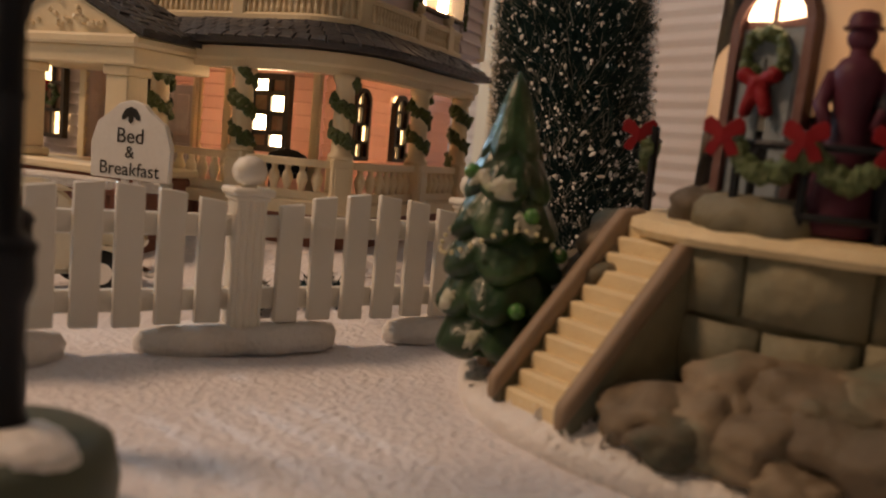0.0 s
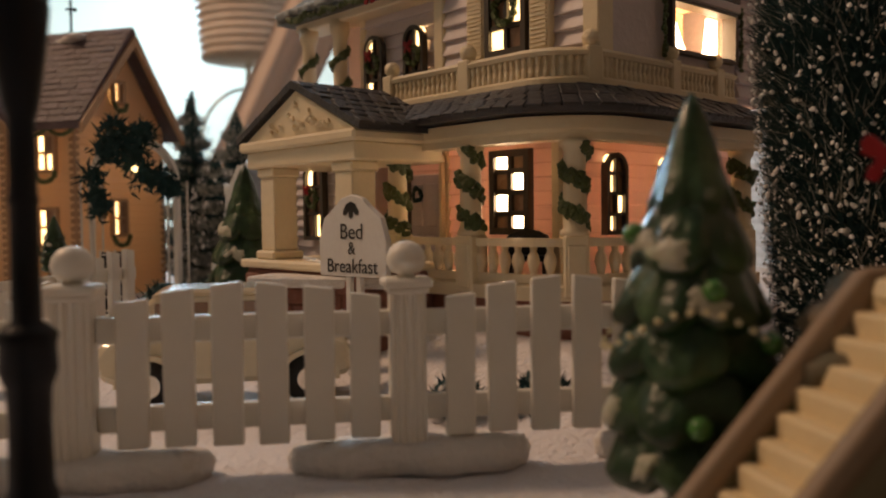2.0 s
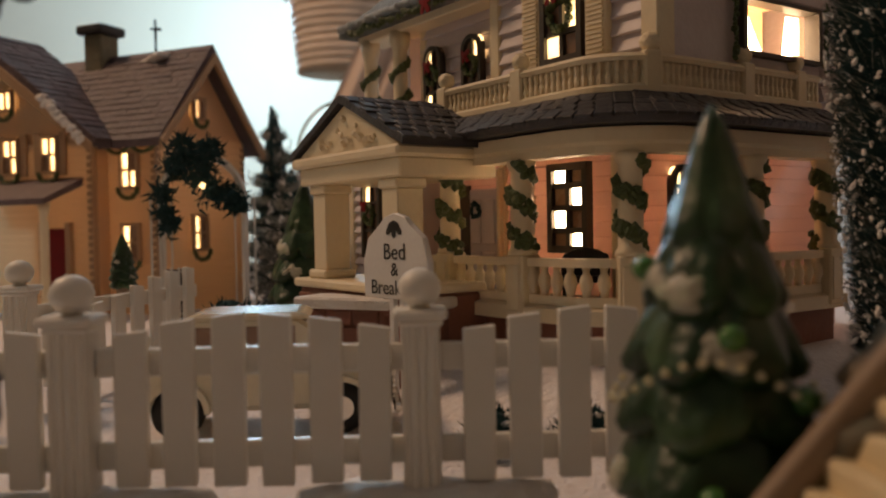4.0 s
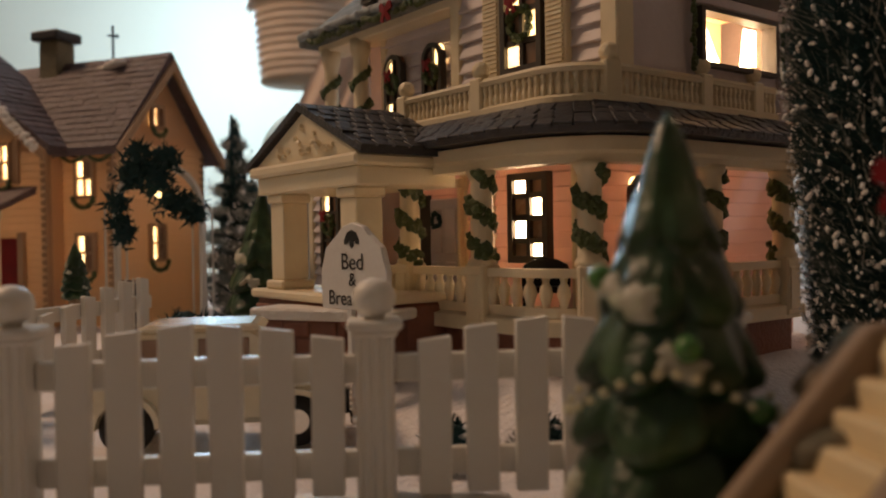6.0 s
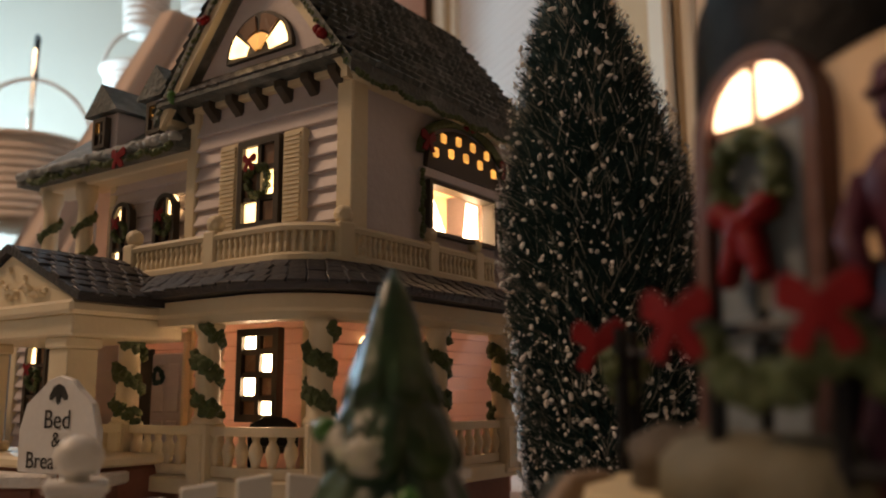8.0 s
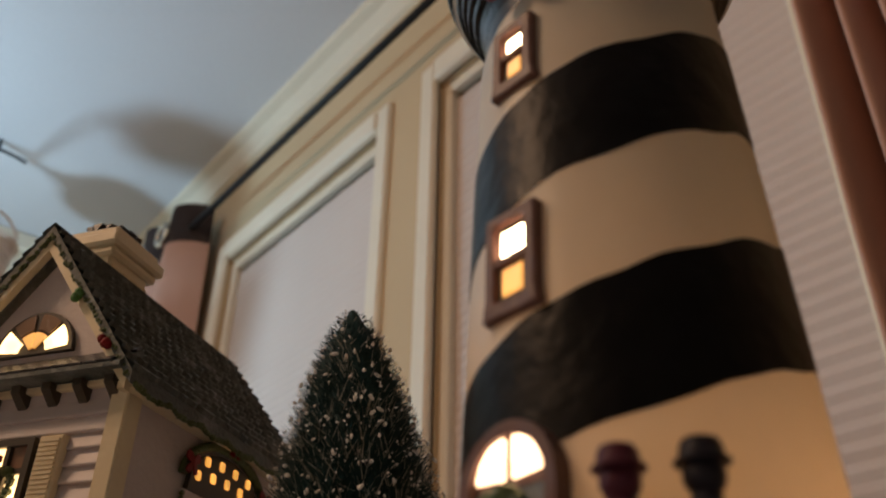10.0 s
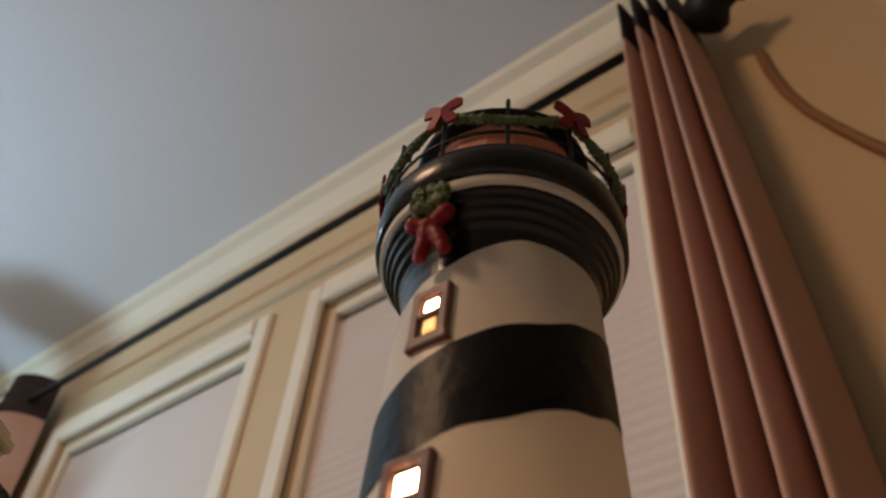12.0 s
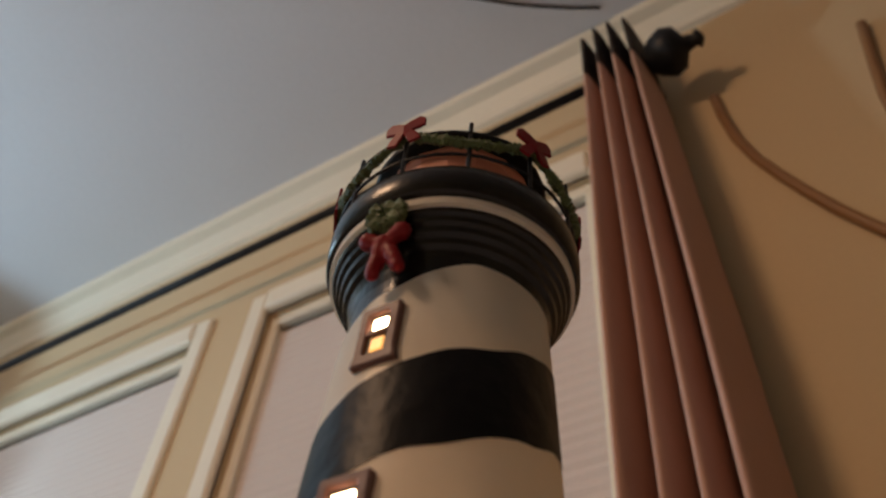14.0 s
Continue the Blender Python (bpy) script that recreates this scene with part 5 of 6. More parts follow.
figurine(213, 0.335, 0.455, 0.405, "purple", "small plum-coated porcelain figurine beside the lighthouse door")
figurine(230, 0.335, 0.455, 0.41, "navy", "small dark-coated porcelain figurine on the terrace")

# ---- trees ----


def ceramic_tree(x, y, z, r, h, seed, label, beads=True):
    t = thing("ceramic_tree", label, "ornament tree", "porcelain trees", (x, y, z))
    rnd = random.Random(seed)
    prof = ((0.0, 0.62), (0.06, 0.93), (0.14, 1.0), (0.30, 0.93), (0.45, 0.84), (0.60, 0.69), (0.75, 0.52), (0.88, 0.33), (0.96, 0.16), (1.0, 0.02))

    def prad(f):
        for (f0, r0), (f1, r1) in zip(prof, prof[1:]):
            if f <= f1:
                return r * (r0 + (r1 - r0) * (f - f0) / (f1 - f0))
        return 0.0

    part("core", lathe([(prad(f) * 0.74, 0.02 + h * f * 0.98) for f in [i / 24 for i in range(25)]], 28, wob=0.10), "green", t, smooth=True)
    n = 6

    def bough(k, a, g):
        """A point of tier k: a drooping, scalloped skirt, wide at its rim and narrow at its neck."""
        f0 = 0.045 + 0.135 * k
        f1 = f0 + 0.21 if k < n - 1 else 1.0
        rim = prad(f0 + 0.02) * 1.15
        neck = prad(f1) * 0.52
        q = Vector((math.cos(a), math.sin(a), 0))
        fold = abs(math.sin(a * (3 if k % 2 else 2.5) + k * 1.9 + 0.9 * noise.noise(q * 1.1 + Vector((0, 0, k * 4.0))))) ** 0.5
        lump = 0.07 * noise.noise(q * 2.0 + Vector((0, 0, k * 2.0 + g))) + 0.06 * noise.noise(q * 4.5 + Vector((0, 0, k * 3.0 + 3 * g)))
        under = max(0.0, 0.14 - g) / 0.14
        swell = 1 - g ** 1.15 if k < n - 1 else 1 - g ** 0.9
        rr = (neck + (rim - neck) * swell) * (0.95 + lump) * (1 - 0.34 * under ** 1.6) * (1 - 0.20 * (1 - fold) * (1 - g))
        zz = 0.02 + h * 0.98 * (f0 + (f1 - f0) * g) - 0.060 * h * fold * (1 - g) ** 1.6
        return Vector((rr * q.x, rr * q.y, max(zz, 0.010)))

    for k in range(n):
        b = bmesh.new()
        N, J = 96, 12
        rings = [[b.verts.new(bough(k, 2 * math.pi * i / N, j / J)) for i in range(N)] for j in range(J + 1)]
        for lo, hi in zip(rings, rings[1:]):
            for i in range(N):
                b.faces.new((lo[i], lo[(i + 1) % N], hi[(i + 1) % N], hi[i]))
        if k == n - 1:
            b.faces.new(rings[-1])
        part("tier", b, "green", t, smooth=True)
    # snow lies draped on some boughs
    for i, (k, deg) in enumerate(((0, 212), (1, 178), (3, 256), (4, 225), (4, 190), (1, 330), (2, 130), (3, 60), (0, 100), (5, 40))):
        sb = bmesh.new()
        R, Q = 6, 26
        rings = []
        for u in range(R + 1):
            ring = []
            for v in range(Q):
                th = 2 * math.pi * v / Q
                edge = 1 + 0.75 * noise.noise(Vector((math.cos(th) * 1.9, math.sin(th) * 1.9, i * 3.1 + seed)))
                rho = u / R * edge
                aa = radians(deg) + (0.17 + 0.05 * k) * rho * math.cos(th)
                g = min(max(0.26 + 0.12 * rho * math.sin(th), 0.10), 0.9)
                p = bough(k, aa, g)
                p += Vector((math.cos(aa), math.sin(aa), 0.5)) * (0.010 * (1 - (u / R) ** 2) ** 0.5 - 0.003) * (r / 0.15)
                ring.append(sb.verts.new(p))
            rings.append(ring)
        for lo, hi in zip(rings, rings[1:]):
            for v in range(Q):
                sb.faces.new((lo[v], lo[(v + 1) % Q], hi[(v + 1) % Q], hi[v]))
        bmesh.ops.remove_doubles(sb, verts=sb.verts, dist=0.0002)
        part("snow_patch", sb, "tree_snow", t, "creamy white snow patch", smooth=True)
    if beads:
        for i in range(30):
            f = i / 29
            a = radians(120 + 300 * f)
            zz = h * 0.43 + 0.035 * math.sin(2.2 * a - 8.0)
            rr = prad(zz / h) * 1.04 + 0.004
            ob = part("bead", ball(rr * math.cos(a), rr * math.sin(a), zz, 0.0062, sub=1), "gold", t)
        for a, f in ((262, 0.53), (250, 0.22), (310, 0.4), (170, 0.66)):
            rr = prad(f) * 1.0
            part("bauble", ball(rr * math.cos(radians(a)), rr * math.sin(radians(a)), h * f, 0.019), "bulb_green", t, smooth=True)
    part("trunk", lathe([(0.035, -0.01), (0.03, 0.06)], 10), "stringer", t)
    return t


ceramic_tree(1.175, 1.555, 0.075, 0.150, 0.650, 5, "glazed green porcelain fir tree with snow patches and bead chain")
ceramic_tree(0.27, 4.25, 0.0, 0.19, 0.78, 8, "dark green porcelain fir tree with thick white snow", False)
ceramic_tree(-0.64, 4.55, 0.28, 0.07, 0.27, 9, "little green porcelain fir tree with snow", False)


def brush_tree(x, y, h, r, count, seed, label, tan=0.15, spiky=False, flecks=260, name="brush_tree", shape=0.75, wide=1.0, stem=0.0, lean=0.0):
    t = thing(name, label, "brush tree", "bottle-brush trees", (x, y, 0))
    t.matrix_basis = pose(x * S, y * S, 0, 0, -lean, 0)
    rnd = random.Random(seed)
    part("trunk", tube([(0, 0, -0.01), (0, 0, h)], [0.03, 0.008], 8), "stringer", t)
    part("base", lathe([(0.10, -0.01), (0.10, 0.05), (0.05, 0.06)], 16), "snow_paint", t)

    def girth(f):
        """Radius of the crown; below stem it stays the same all the way down."""
        return r * min(1.0, (1 - f) / (1 - stem)) ** shape

    def bristles(n, material, lo, spread):
        b = bmesh.new()
        for _ in range(n):
            f = 1 - math.sqrt(rnd.random() * (1 - lo))
            f = min(max(f, 0.02), 0.995)
            z = 0.06 + (h - 0.06) * f
            lr = girth(f) * rnd.uniform(0.72, 1.06) + 0.015
            if spiky:
                lr *= 0.30 + 0.75 * abs(math.sin(f * 24)) ** 1.5 if tan > 1 else 0.16 + 0.95 * abs(math.sin(f * 38)) ** 4
            a = rnd.uniform(0, 2 * math.pi)
            up = rnd.uniform(0.02, 0.30) * lr + spread
            d = Vector((math.cos(a), math.sin(a), 0))
            s = Vector((-math.sin(a), math.cos(a), 0)) * rnd.uniform(0.0022, 0.0042) * wide
            tw = rnd.uniform(-0.22, 0.22)
            d1 = Vector((math.cos(a + tw), math.sin(a + tw), 0))
            p0, p1 = d * lr * (0.25 if spiky and tan < 1 else 0.62 if spiky else 0.80) + Vector((0, 0, z)), d1 * lr + Vector((0, 0, z + up))
            w = Vector((0, 0, s.length))
            vs = [b.verts.new(q) for q in (p0 - s, p0 + s, p0 + w, p1)]
            b.faces.new((vs[0], vs[1], vs[3]))
            b.faces.new((vs[1], vs[2], vs[3]))
            b.faces.new((vs[2], vs[0], vs[3]))
        return b

    part("core", lathe([(girth(f) * (0.07 if spiky and tan < 1 else 0.45 if spiky else 0.80) + 0.01, 0.06 + (h - 0.06) * f) for f in [i / 14 for i in range(15)]], 20, wob=0.12), "needle", t)
    crown = part("crown", bristles(count, "needle", 0.0, 0.0), "needle", t, "dense dark green bristles")
    part("frosting", bristles(int(count * tan), "needle_tan", 0.0, 0.01), "needle_tan", t, "pale frosted bristle ends")
    fb = bmesh.new()
    for i in range(flecks):
        f = 1 - math.sqrt(rnd.random())
        a = rnd.uniform(0, 2 * math.pi)
        lr = (girth(f) + 0.015) * rnd.uniform(0.86, 1.03)
        s = rnd.choice((0.002, 0.0025, 0.003, 0.0035, 0.004, 0.005, 0.007)) * (1.5 if spiky else 1)
        spin = Matrix.Rotation(rnd.uniform(0, 3.14), 4, "Z") @ Matrix.Rotation(rnd.uniform(0, 3.14), 4, "X") @ Matrix.Diagonal((1, rnd.uniform(1.0, 2.4), 1, 1))
        bmesh.ops.create_icosphere(fb, subdivisions=1, radius=s, matrix=Matrix.Translation((lr * math.cos(a), lr * math.sin(a), 0.06 + (h - 0.06) * f + 0.15 * lr)) @ spin)
    part("snow_dusting", fb, "fleck", t, "white snow flecks")
    return t


brush_tree(2.255, 2.55, 1.90, 0.295, 60000, 1, "dark green bottle-brush tree dusted with white flecks", 0.16, flecks=3600, shape=0.60, wide=0.9, stem=0.55, lean=5.4)
brush_tree(-0.30, 6.95, 1.50, 0.27, 3200, 2, "slim dark spiky brush pine", 0.1, True, 60, wide=1.6)
for k, (x, y, h, r) in enumerate(((-0.45, 8.0, 1.62, 0.40), (-0.05, 7.8, 1.45, 0.44), (0.38, 7.6, 1.30, 0.42), (0.24, 6.7, 1.08, 0.36), (-0.08, 6.4, 0.98, 0.32))):
    brush_tree(x, y, h, r, 2600, 11 + k, "white-flocked brush tree behind the houses", 3.2, True, 500, shape=0.62, wide=2.4)

# ---- far house ----
# corner nearest the camera at its origin; the gable faces -y, the long side -x
fh = thing("far_house", "yellow porcelain house with maroon roof and lit windows", "house", place=(-0.985, 6.30, 0), rz=64)
GW, EZ, AZ = 0.95, 1.24, 1.85
fw = part("gable_wall", prism([(0.0, EZ), (GW, EZ), (GW / 2, AZ - 0.04)], 0.0, 0.03), "yellow_wall", fh)
siding(fw, T(0.0, 0.0, 0.0), GW, EZ + 0.01, "yellow_wall", 0.05, sheet=True)
sw = part("side_wall", box(GW - 0.05, GW, 0.05, 1.6, 0.0, EZ), "yellow_wall", fh)
siding(sw, T(0.0, 0.44, 0.0, 0, 0, -90), 0.44, EZ + 0.01, "yellow_wall", 0.05, sheet=True)
bayw = part("bay_wall", prism([(-1.09, 0), (1.09, 0), (0, 0.76)], 0.0, 0.03, m=T(-0.15, 1.51, 1.20, 0, 0, -90)), "yellow_wall", fh)
siding(bayw, T(-0.15, 2.6, 0.0, 0, 0, -90), 2.18, 1.21, "yellow_wall", 0.05, sheet=True)
part("bay_return", box(-0.15, 0.0, 0.42, 0.46, 0.0, 1.24), "yellow_wall", fh)
for d in (-1, 1):
    e = (GW / 2 + d * (GW / 2 + 0.10), EZ - 0.10)
    part("roof", prism([(GW / 2, AZ), e, (e[0], e[1] + 0.05), (GW / 2, AZ + 0.06)], -0.13, 1.9), "maroon", fh, "maroon shingled roof with snow")
    part("bargeboard", prism([(GW / 2, AZ - 0.075), (e[0], e[1] - 0.03), (e[0], e[1] + 0.04), (GW / 2, AZ)], -0.15, -0.12), "trim", fh)
    part("roof", prism([(0, 0.80), (d * 1.22, -0.06), (d * 1.22, 0.0), (0, 0.86)], -0.10, 0.55, m=T(-0.15, 1.51, 1.20, 0, 0, -90)), "maroon", fh)
    part("bargeboard", prism([(0, 0.71), (d * 1.20, -0.10), (d * 1.20, -0.03), (0, 0.80)], -0.12, -0.09, m=T(-0.15, 1.51, 1.20, 0, 0, -90)), "trim", fh)
sn = bmesh.new()
for i in range(9):
    ball(-0.24, 0.40 + i * 0.045, 1.19 + i * 0.038, 0.05, sn, flat=0.7, rough=0.5, seed=i)
for i in range(7):
    ball(GW / 2 - 0.06 + 0.02 * i, 0.30 + i * 0.06, AZ + 0.0 - 0.012 * i, 0.07, sn, flat=0.5, rough=0.5, seed=i + 20)
part("roof_snow", sn, "snow_paint", fh, "snow lying along the roof edges", smooth=True)["kind"] = "stuff"
ch = part("chimney", box(GW / 2 - 0.09, GW / 2 + 0.09, 0.85, 1.03, 1.6, 2.08, 0.01), "stone", fh, "pale stone chimney")
part("chimney_cap", box(GW / 2 - 0.13, GW / 2 + 0.13, 0.81, 1.07, 2.08, 2.15, 0.012), "slate", ch)
vane = part("weathervane", tube([(GW / 2, 0.40, 1.88), (GW / 2, 0.40, 2.15)], 0.009, 6), "black", fh)
part("vane_arm", join(tube([(GW / 2 - 0.05, 0.40, 2.07), (GW / 2 + 0.05, 0.40, 2.085)], 0.008, 6), ball(GW / 2 + 0.04, 0.40, 2.085, 0.016)), "black", vane)


def far_window(m, w, h, rows, lit):
    wn = window_unit(fh, m, w, h, 2 if w > 0.1 else 1, rows, lit, frame="trim", bar=0.018)
    gb = bmesh.new()
    for i in range(12):
        a = radians(180 + i * 180 / 11)
        ball(w * 0.5 * math.cos(a), -0.035, w * 0.35 * math.sin(a), 0.018, gb, sub=1, rough=0.5, seed=i)
    part("garland", gb, "garland", wn, m=m)
    return wn


far_window(T(GW * 0.44, -0.02, 1.36), 0.13, 0.17, 1, {(0, 0)})
far_window(T(GW * 0.42, -0.02, 0.42), 0.17, 0.27, 2, {(0, 1), (0, 0)})
far_window(T(-0.02, 0.20, 0.86, 0, 0, -90), 0.17, 0.27, 2, {(0, 1), (1, 0), (0, 0)})
far_window(T(-0.02, 0.20, 0.36, 0, 0, -90), 0.17, 0.27, 2, {(0, 1), (0, 0)})
for y in (0.78, 1.16):
    wn = far_window(T(-0.17, y, 0.98, 0, 0, -90), 0.17, 0.27, 2, {(0, 1), (1, 0), (1, 1)})
    for d in (-0.12, 0.12):
        part("shutter", box(d - 0.03, d + 0.03, -0.022, 0, -0.01, 0.29, 0.004, m=T(-0.165, y, 0.98, 0, 0, -90)), "trim", wn)
far_window(T(-0.17, 1.20, 1.44, 0, 0, -90), 0.16, 0.16, 1, {(0, 0), (1, 0)})
part("porch_roof", prism([(0.0, 0.90), (-0.34, 0.76), (-0.34, 0.80), (0.0, 0.95)], 0.50, 2.5, m=T(-0.15, 0, 0)), "maroon", fh)
part("door", box(-0.10, 0.10, -0.03, 0, 0.10, 0.60, 0.006, m=T(-0.165, 0.74, 0, 0, 0, -90)), "red", fh, "dark red door in a brown frame")
for d in (-0.125, 0.125):
    part("door_trim", box(d - 0.024, d + 0.024, -0.04, 0, 0.10, 0.64, 0.004, m=T(-0.165, 0.74, 0, 0, 0, -90)), "trim", fh)
for y in (0.56, 1.4):
    part("porch_column", lathe([(0.04, 0.0), (0.03, 0.05), (0.03, 0.70), (0.045, 0.77)], 12, m=T(-0.44, y)), "cream", fh, smooth=True)
for x, y in ((-0.012, -0.012), (GW - 0.03, -0.012), (-0.162, 0.415)):
    part("corner_trim", box(x, x + 0.045, y, y + 0.045, 0.0, 1.20), "trim", fh)
part("garland", tube([(-0.05, -0.05 + i * 0.03, 1.16 - 0.05 * abs(math.sin(i * 0.42))) for i in range(16)], 0.014, 6), "garland", fh)

# ---- arbor with greenery ----
ab = thing("arbor", "white lattice garden arch draped with dark greenery", "arbor", place=(-0.345, 4.95, 0), rz=12)
for d in (-1, 1):
    for y in (-0.06, 0.06):
        part("arch_bar", tube([(d * 0.21, y, 0.0), (d * 0.21, y, 0.72)] + [(d * 0.21 * math.cos(radians(a)), y, 0.72 + 0.24 * math.sin(radians(a))) for a in range(10, 91, 10)], 0.019, 6), "fence", ab)
    for i in range(12):
        part("lattice_bar", box(d * 0.21 - 0.006, d * 0.21 + 0.006, -0.06, 0.06, 0.05 + i * 0.058, 0.06 + i * 0.058), "fence", ab)
    for dx in (-0.05, 0.0, 0.05):
        part("lattice_bar", box(d * 0.21 + dx - 0.005, d * 0.21 + dx + 0.005, -0.066, -0.056, 0.0, 0.74), "fence", ab)
rnd = random.Random(77)
gb = bmesh.new()
CLUMPS = ((-0.04, 0.94, 0.075), (-0.10, 0.98, 0.05), (-0.13, 0.88, 0.05), (0.0, 0.86, 0.05), (0.06, 0.76, 0.055), (0.14, 0.74, 0.05), (0.17, 0.70, 0.03), (-0.20, 0.76, 0.035), (-0.18, 0.66, 0.035), (-0.17, 0.60, 0.03), (0.05, 0.98, 0.04))
for i in range(1500):
    cx, cz, cr = CLUMPS[i % len(CLUMPS)]
    c = Vector((cx + rnd.gauss(0, cr * 0.6), -0.08 + rnd.uniform(-0.05, 0.03), cz + rnd.gauss(0, cr * 0.6)))
    d = Vector((rnd.uniform(-1, 1), rnd.uniform(-1, 0.4), rnd.uniform(-1, 1))).normalized() * rnd.uniform(0.035, 0.075)
    s = d.cross(Vector((0.3, 1, 0.2))).normalized() * 0.009
    vs = [gb.verts.new(c + q) for q in (-s, s, d)]
    gb.faces.new(vs)
part("greenery", gb, "needle", ab, "dark green needle garland")
part("bulb", ball(-0.0, -0.12, 0.80, 0.018), "lit", ab, "small warm light")
gate = thing("garden_gate", "black metal grid gate beside the arbor", "gate", place=(-0.35, 4.4, 0))
for i in range(4):
    part("bar", box(-0.05 + i * 0.033 - 0.004, -0.05 + i * 0.033 + 0.004, -0.005, 0.005, 0.0, 0.40), "fence", gate)
for i in range(6):
    part("bar", box(-0.054, 0.053, -0.006, 0.004, 0.05 + i * 0.065, 0.057 + i * 0.065), "fence", gate)
part("backing", box(-0.05, 0.05, 0.008, 0.016, 0.0, 0.39), "black", gate)

# ---- car behind the fence ----
car = thing("car", "cream vintage car with rounded roof and dark wheels", "car", place=(0.32, 2.88, 0), rz=4)
body = prism([(-0.36, 0.09), (-0.38, 0.15), (-0.34, 0.20), (-0.20, 0.215), (0.06, 0.215), (0.28, 0.205), (0.345, 0.18), (0.35, 0.08), (0.30, 0.065), (-0.30, 0.065)], -0.13, 0.13, bevel=0.018)
body = part("body", body, "car", car)
cab = prism([(-0.27, 0.20), (-0.235, 0.30), (-0.19, 0.325), (0.10, 0.325), (0.135, 0.30), (0.18, 0.20)], -0.118, 0.118, bevel=0.012)
part("cabin", cab, "car", car)
part("roof", prism([(-0.22, 0.318), (-0.18, 0.338), (0.11, 0.338), (0.145, 0.318)], -0.128, 0.128, bevel=0.010), "car", car)
for x0, x1 in ((-0.205, -0.06), (-0.04, 0.095)):
    for y in (-0.119, 0.119):
        part("side_window", box(x0, x1, y - 0.003, y + 0.003, 0.215, 0.30, 0.002), "pane", car)
for x in (-0.225, 0.22):
    for y in (-0.125, 0.125):
        wh = part("wheel", lathe([(0.030, -0.024), (0.066, -0.024), (0.072, -0.012), (0.072, 0.012), (0.066, 0.024), (0.030, 0.024)], 20, m=T(x, y, 0.07, 90)), "rubber", car, smooth=True)
        part("hubcap", lathe([(0.034, -0.028), (0.034, 0.028)], 14, m=T(x, y, 0.07, 90)), "chrome", wh)
        part("fender", prism([(x + 0.09 * math.cos(radians(a)), 0.07 + 0.09 * math.sin(radians(a))) for a in range(0, 181, 15)] + [(x + 0.075 * math.cos(radians(a)), 0.07 + 0.075 * math.sin(radians(a))) for a in range(180, -1, -15)], y - 0.04, y + 0.04), "car", car)
grl = part("grille", box(0.35, 0.365, -0.07, 0.07, 0.07, 0.19, 0.004), "black", car)
for i in range(7):
    part("grille_bar", box(0.362, 0.372, -0.066, 0.066, 0.078 + i * 0.016, 0.084 + i * 0.016), "chrome", grl)
part("bumper", box(0.365, 0.39, -0.14, 0.14, 0.05, 0.075, 0.006), "chrome", car)
for y in (-0.1, 0.1):
    part("headlight", ball(0.35, y, 0.17, 0.028), "chrome", car, smooth=True)

# ---- brick garden wall before the portico ----
bw = thing("brick_wall", "low red-brown brick wall with pale stone cap", "wall", place=(0.36, 3.42, 0), rz=-28)
part("core", box(0.0, 0.52, 0.0, 0.12, 0.0, 0.29), "brick", bw)
part("cap", box(-0.02, 0.54, -0.03, 0.15, 0.29, 0.33, 0.008), "snow_paint", bw)
bme = None
for row in range(5):
    for i in range(5):
        x = i * 0.106 + (0.05 if row % 2 else 0)
        if x > 0.43:
            continue
        if bme is None:
            ob = part("brick", box(0, 0.10, -0.008, 0, 0, 0.05, 0.004), "brick", bw)
            bme = ob.data
            ob.matrix_basis = at(x, 0, 0.01)
        else:
            share("brick", bme, bw, T(x, 0, 0.01 + row * 0.056))


def shrub(x, y, r, seed, label):
    t = thing("shrub", label, "shrub", "shrubs by the houses", (x, y, 0))
    rnd = random.Random(seed)
    b = bmesh.new()
    for i in range(420):
        d = Vector((rnd.gauss(0, 1), rnd.gauss(0, 1), abs(rnd.gauss(0, 1)))).normalized()
        c = d * r * rnd.uniform(0.6, 1.0)
        q = (d + Vector((rnd.uniform(-0.6, 0.6), rnd.uniform(-0.6, 0.6), rnd.uniform(-0.3, 0.6)))).normalized() * r * 0.4
        s = q.cross(Vector((0.2, 0.4, 1))).normalized() * r * 0.07
        b.faces.new([b.verts.new(c + k) for k in (-s, s, q)])
    ball(0, 0, r * 0.4, r * 0.7, b, rough=0.4, seed=seed)
    part("foliage", b, "needle", t)
    sb = bmesh.new()
    for i in range(6):
        ball(rnd.uniform(-0.5, 0.5) * r, rnd.uniform(-0.5, 0.3) * r, r * rnd.uniform(0.7, 1.0), r * 0.22, sb, sub=1, flat=0.6, rough=0.5, seed=i)
    part("snow", sb, "snow_paint", t, smooth=True)
    return t


for k, (x, y, r) in enumerate(((-0.12, 4.55, 0.20), (0.10, 4.75, 0.16), (0.05, 5.3, 0.2), (0.35, 5.0, 0.2), (0.95, 2.55, 0.09), (1.18, 2.5, 0.10))):
    shrub(x, y, r, 40 + k, "dark evergreen shrub with a little snow")

mt = thing("snow_mountain", "grey snowy rock backdrop piece behind the house", "rock", place=(0.36, 5.75, 0))
part("rock_mass", ball(0, 0, 0.25, 0.36, sub=4, rough=0.7, seed=3.3, flat=1.9), "mountain", mt, smooth=True)

# ---- street lamps in the foreground ----


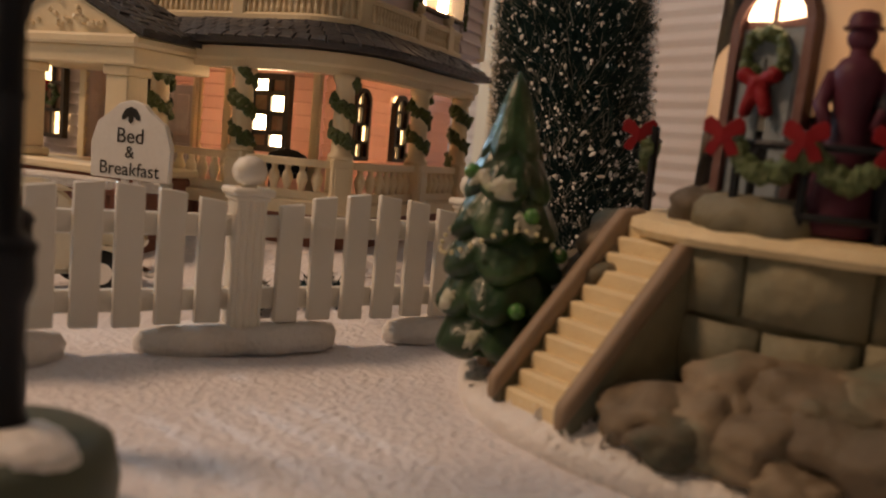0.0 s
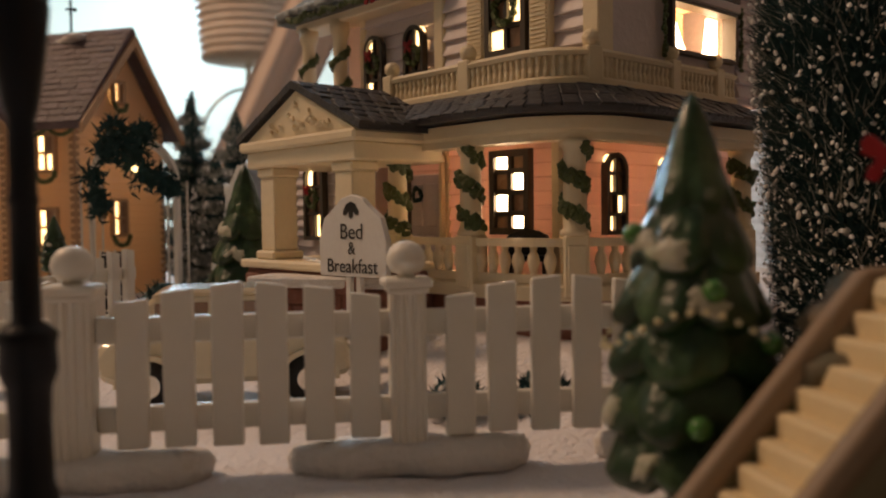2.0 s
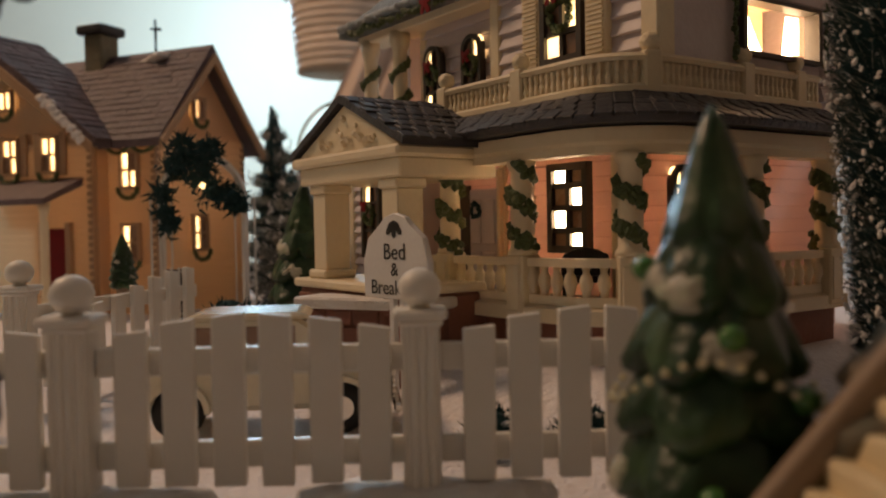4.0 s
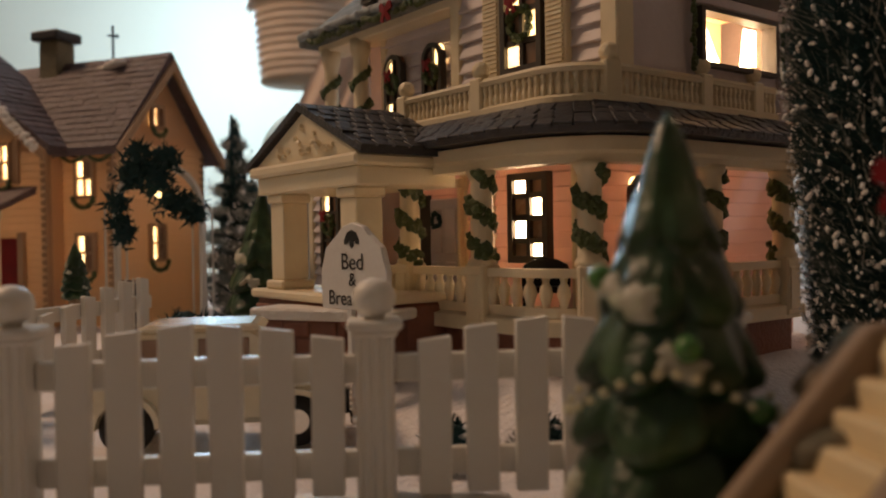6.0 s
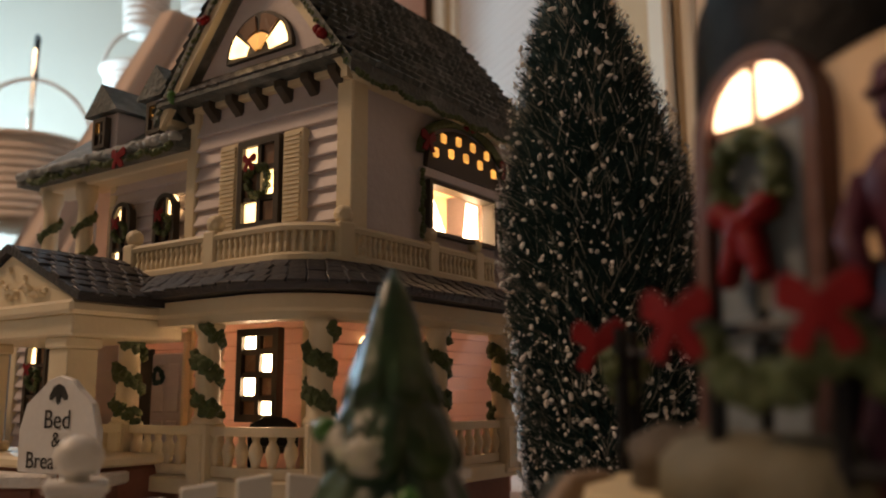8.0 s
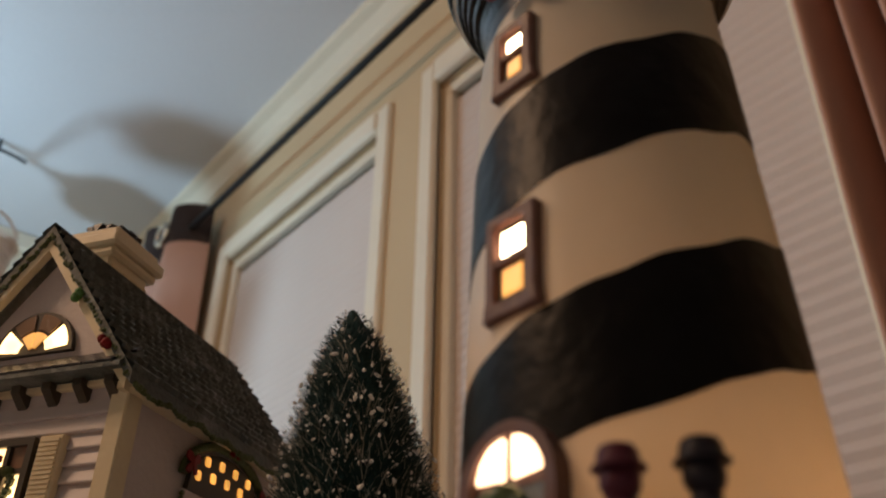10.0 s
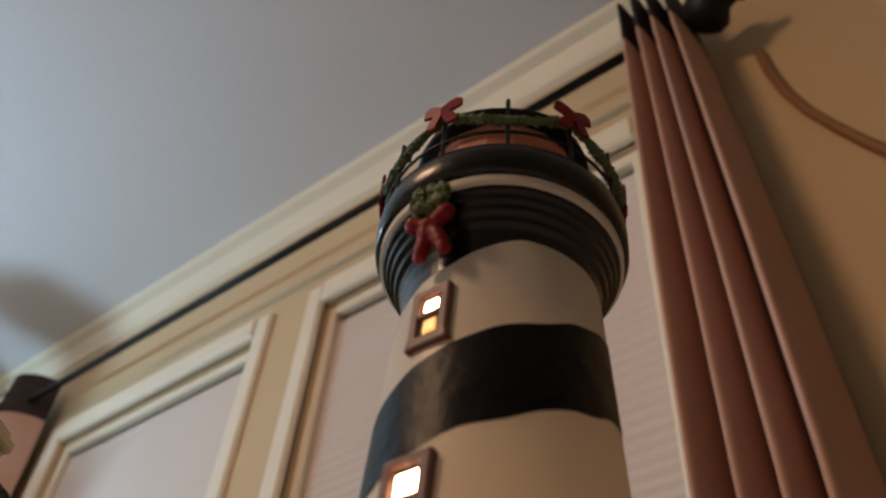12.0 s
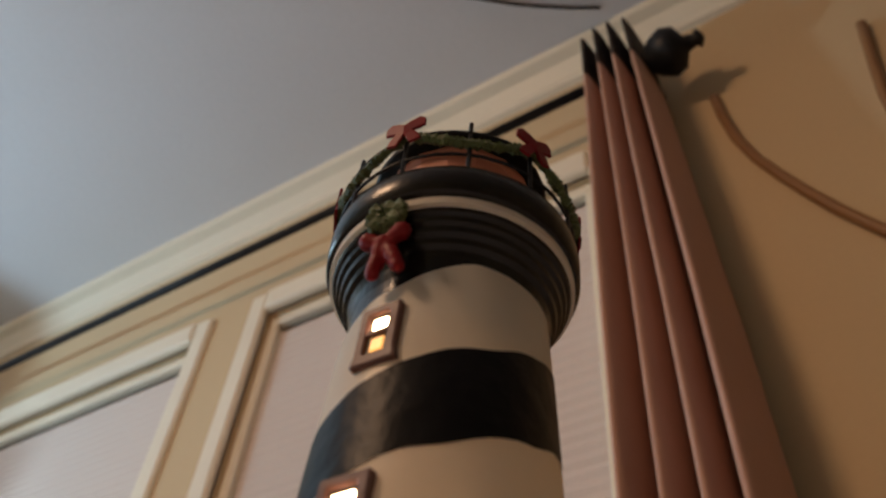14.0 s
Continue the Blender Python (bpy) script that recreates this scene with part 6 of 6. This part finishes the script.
def street_lamp(x, y, label, base=True):
    t = thing("street_lamp", label, "street lamp", "dark street lamps", (x, y, 0))
    if base:
        part("base", lathe([(0.15, -0.02), (0.155, 0.06), (0.145, 0.11), (0.12, 0.125), (0.03, 0.128)], 32, m=Matrix.Diagonal((1, 1, 1, 1)), wob=0.0), "base_green", t, "grey-green base with a rim of snow", smooth=True)
        part("snow", ball(0.03, -0.06, 0.12, 0.075, flat=0.35, rough=0.4), "snow_paint", t, smooth=True)
    part("post", lathe([(0.036, 0.0), (0.037, 0.14), (0.031, 0.16), (0.029, 0.25), (0.031, 0.30), (0.034, 0.305), (0.040, 0.325), (0.038, 0.36), (0.042, 0.375), (0.034, 0.385), (0.020, 0.395), (0.019, 0.56), (0.022, 0.565), (0.019, 0.575), (0.018, 0.68), (0.024, 0.70), (0.036, 0.78), (0.042, 0.84), (0.04, 0.85)], 20), "post_green", t, smooth=True)
    lan = part("lantern", lathe([(0.045, 0.85), (0.060, 0.98), (0.066, 0.99), (0.04, 1.03), (0.012, 1.06), (0.008, 1.10)], 6), "post_green", t)
    for a in range(0, 360, 90):
        pts = [(0.045 + 0.03 * (1 - math.cos(k * 0.5)) * 0.8, 0, 0.86 + 0.026 * math.sin(k * 0.5) + 0.006 * k) for k in range(12)]
        part("scroll", tube(pts, 0.007, 6, m=Matrix.Rotation(radians(a + 20), 4, "Z")), "post_green", lan)
    return t


street_lamp(0.125, 1.22, "dark green metal street lamp on a snowy base")
street_lamp(0.160, 1.53, "dark green metal street lamp with fluted collar", False)

# ---- baskets hanging from the ceiling at the room's far end ----
st = thing("basket_hanger", "black wire hanger with hooks below the ceiling, holding baskets", "hanger")
part("ceiling_hook", tube([(2.70, 22.0, 15.0), (2.70, 22.0, 14.72), (2.62, 22.0, 14.62), (2.52, 22.0, 14.48), (2.50, 22.0, 14.25), (2.60, 22.0, 14.12)], 0.06, 8), "black", st, smooth=True)
part("arm", tube([(2.55, 22.0, 14.62), (2.85, 22.0, 14.70), (3.15, 22.0, 14.66), (3.45, 22.0, 14.60)], 0.045, 6), "black", st, smooth=True)
part("pole", tube([(2.62, 22.0, 14.55), (2.52, 22.05, 13.6), (2.36, 22.1, 12.6), (2.26, 22.1, 11.7)], 0.055, 8), "black", st, smooth=True)
part("cross_bar", tube([(1.42, 19.8, 11.0), (1.42, 19.85, 11.4), (1.75, 20.9, 12.2), (2.2, 22.1, 13.10), (2.75, 22.05, 12.95), (3.1, 22.0, 12.80)], 0.05, 6), "black", st, smooth=True)
part("cross_bar", tube([(3.0, 22.0, 13.05), (2.6, 22.1, 12.55), (2.15, 22.15, 11.9)], 0.05, 6), "black", st, smooth=True)
sb_ = thing("basket_stand", "slim metal basket stand with a round arch", "stand")
part("pole", tube([(-0.62, 18.2, -9.0), (-0.62, 18.2, 7.3)], 0.06, 8), "chrome", sb_)
part("arc_bar", tube([(-0.62 + 0.95 * math.cos(radians(a)), 18.2, 2.1 + 1.08 * math.sin(radians(a))) for a in range(0, 181, 12)], 0.035, 6), "chrome", sb_)
part("hook", tube([(-0.62, 18.2, 7.3), (-0.60, 18.0, 7.5), (-0.56, 17.7, 7.3), (-0.56, 17.7, 6.5)], 0.05, 6), "black", sb_)


def basket(x, y, z, r, h, label, taper=0.8, handle=True):
    t = thing("basket", label, "basket", "hanging wicker baskets", (x, y, z))
    n = 10
    for i in range(n):
        f = i / n
        rr = r * (taper + (1 - taper) * f)
        part("weave_band", lathe([(rr * 0.993, f * h), (rr * 1.004, (f + 0.05) * h), (rr * 0.996, (f + 0.1) * h)], 32, wob=0.012), "wicker", t, smooth=True)
    part("rim", tube([(r * 1.03 * math.cos(2 * math.pi * i / 32), r * 1.03 * math.sin(2 * math.pi * i / 32), h) for i in range(33)], 0.055, 8), "wicker", t, smooth=True)
    if handle:
        part("handle", tube([(r * math.cos(radians(a)), 0, h + 1.25 * r * math.sin(radians(a))) for a in range(0, 181, 10)], 0.04, 6), "wicker", t, smooth=True)
    return t


basket(-0.56, 17.7, 3.65, 1.09, 1.50, "pale tapered wicker basket hanging on the stand", 0.85)
basket(3.05, 22.2, 10.1, 0.85, 1.90, "pale wicker basket with hoop handle")
basket(1.42, 19.8, 8.6, 0.58, 1.68, "small pale wicker basket with hoop handle")
basket(1.38, 19.8, 6.25, 0.80, 1.40, "pale wicker basket hanging below another")

cl = thing("cloth_drape", "pale pink cloth hanging in folds behind the house", "cloth", place=(0, 11.0, 0))
b = bmesh.new()
rows = []
for j in range(14):
    f = j / 13
    zz = -0.3 + 5.6 * f
    rows.append([(-0.75 + 0.48 * (zz - 1.0) + 0.85 * u, 0.06 * math.sin(u * 14 + f * 2), zz) for u in [k / 24 for k in range(25)]])
for side in (0.0, 0.04):
    vs = [[b.verts.new((x, y + side, z)) for x, y, z in row] for row in rows]
    for lo, hi in zip(vs, vs[1:]):
        for i in range(24):
            b.faces.new((lo[i], lo[i + 1], hi[i + 1], hi[i]))
part("folds", b, "cloth", cl, smooth=True)

# shingles of the far house, course by course
def shingle_slope(top, low, y0, y1, rows, step, m, seed):
    rnd = random.Random(seed)
    a, e = Vector((top[0], 0, top[1])), Vector((low[0], 0, low[1]))
    n = Vector((-(e - a).z, 0, (e - a).x)).normalized()
    n = n if n.z > 0 else -n
    for i in range(rows):
        p, q = a + (e - a) * i / rows, a + (e - a) * (i + 1.0) / rows
        y = y0 - (step * 0.5 if i % 2 else 0)
        while y < y1:
            w = step * rnd.uniform(0.8, 1.2)
            lift = rnd.uniform(0.004, 0.010)
            out = [p - n * 0.004, q - n * 0.004, q + n * lift, p + n * 0.002]
            b = prism([(v.x, v.z) for v in out], max(y, y0) + 0.002, min(y + w, y1) - 0.002, m=m)
            part("shingle", b, "maroon", fh)
            y += w


shingle_slope((GW / 2, AZ + 0.06), (GW / 2 - GW / 2 - 0.10, EZ - 0.05), -0.13, 1.1, 15, 0.115, None, 3)
BAY = T(-0.15, 1.51, 1.20, 0, 0, -90)
shingle_slope((0, 0.86), (-1.22, 0.0), -0.10, 0.55, 18, 0.13, BAY, 4)
shingle_slope((0, 0.86), (1.22, 0.0), -0.10, 0.55, 18, 0.13, BAY, 5)
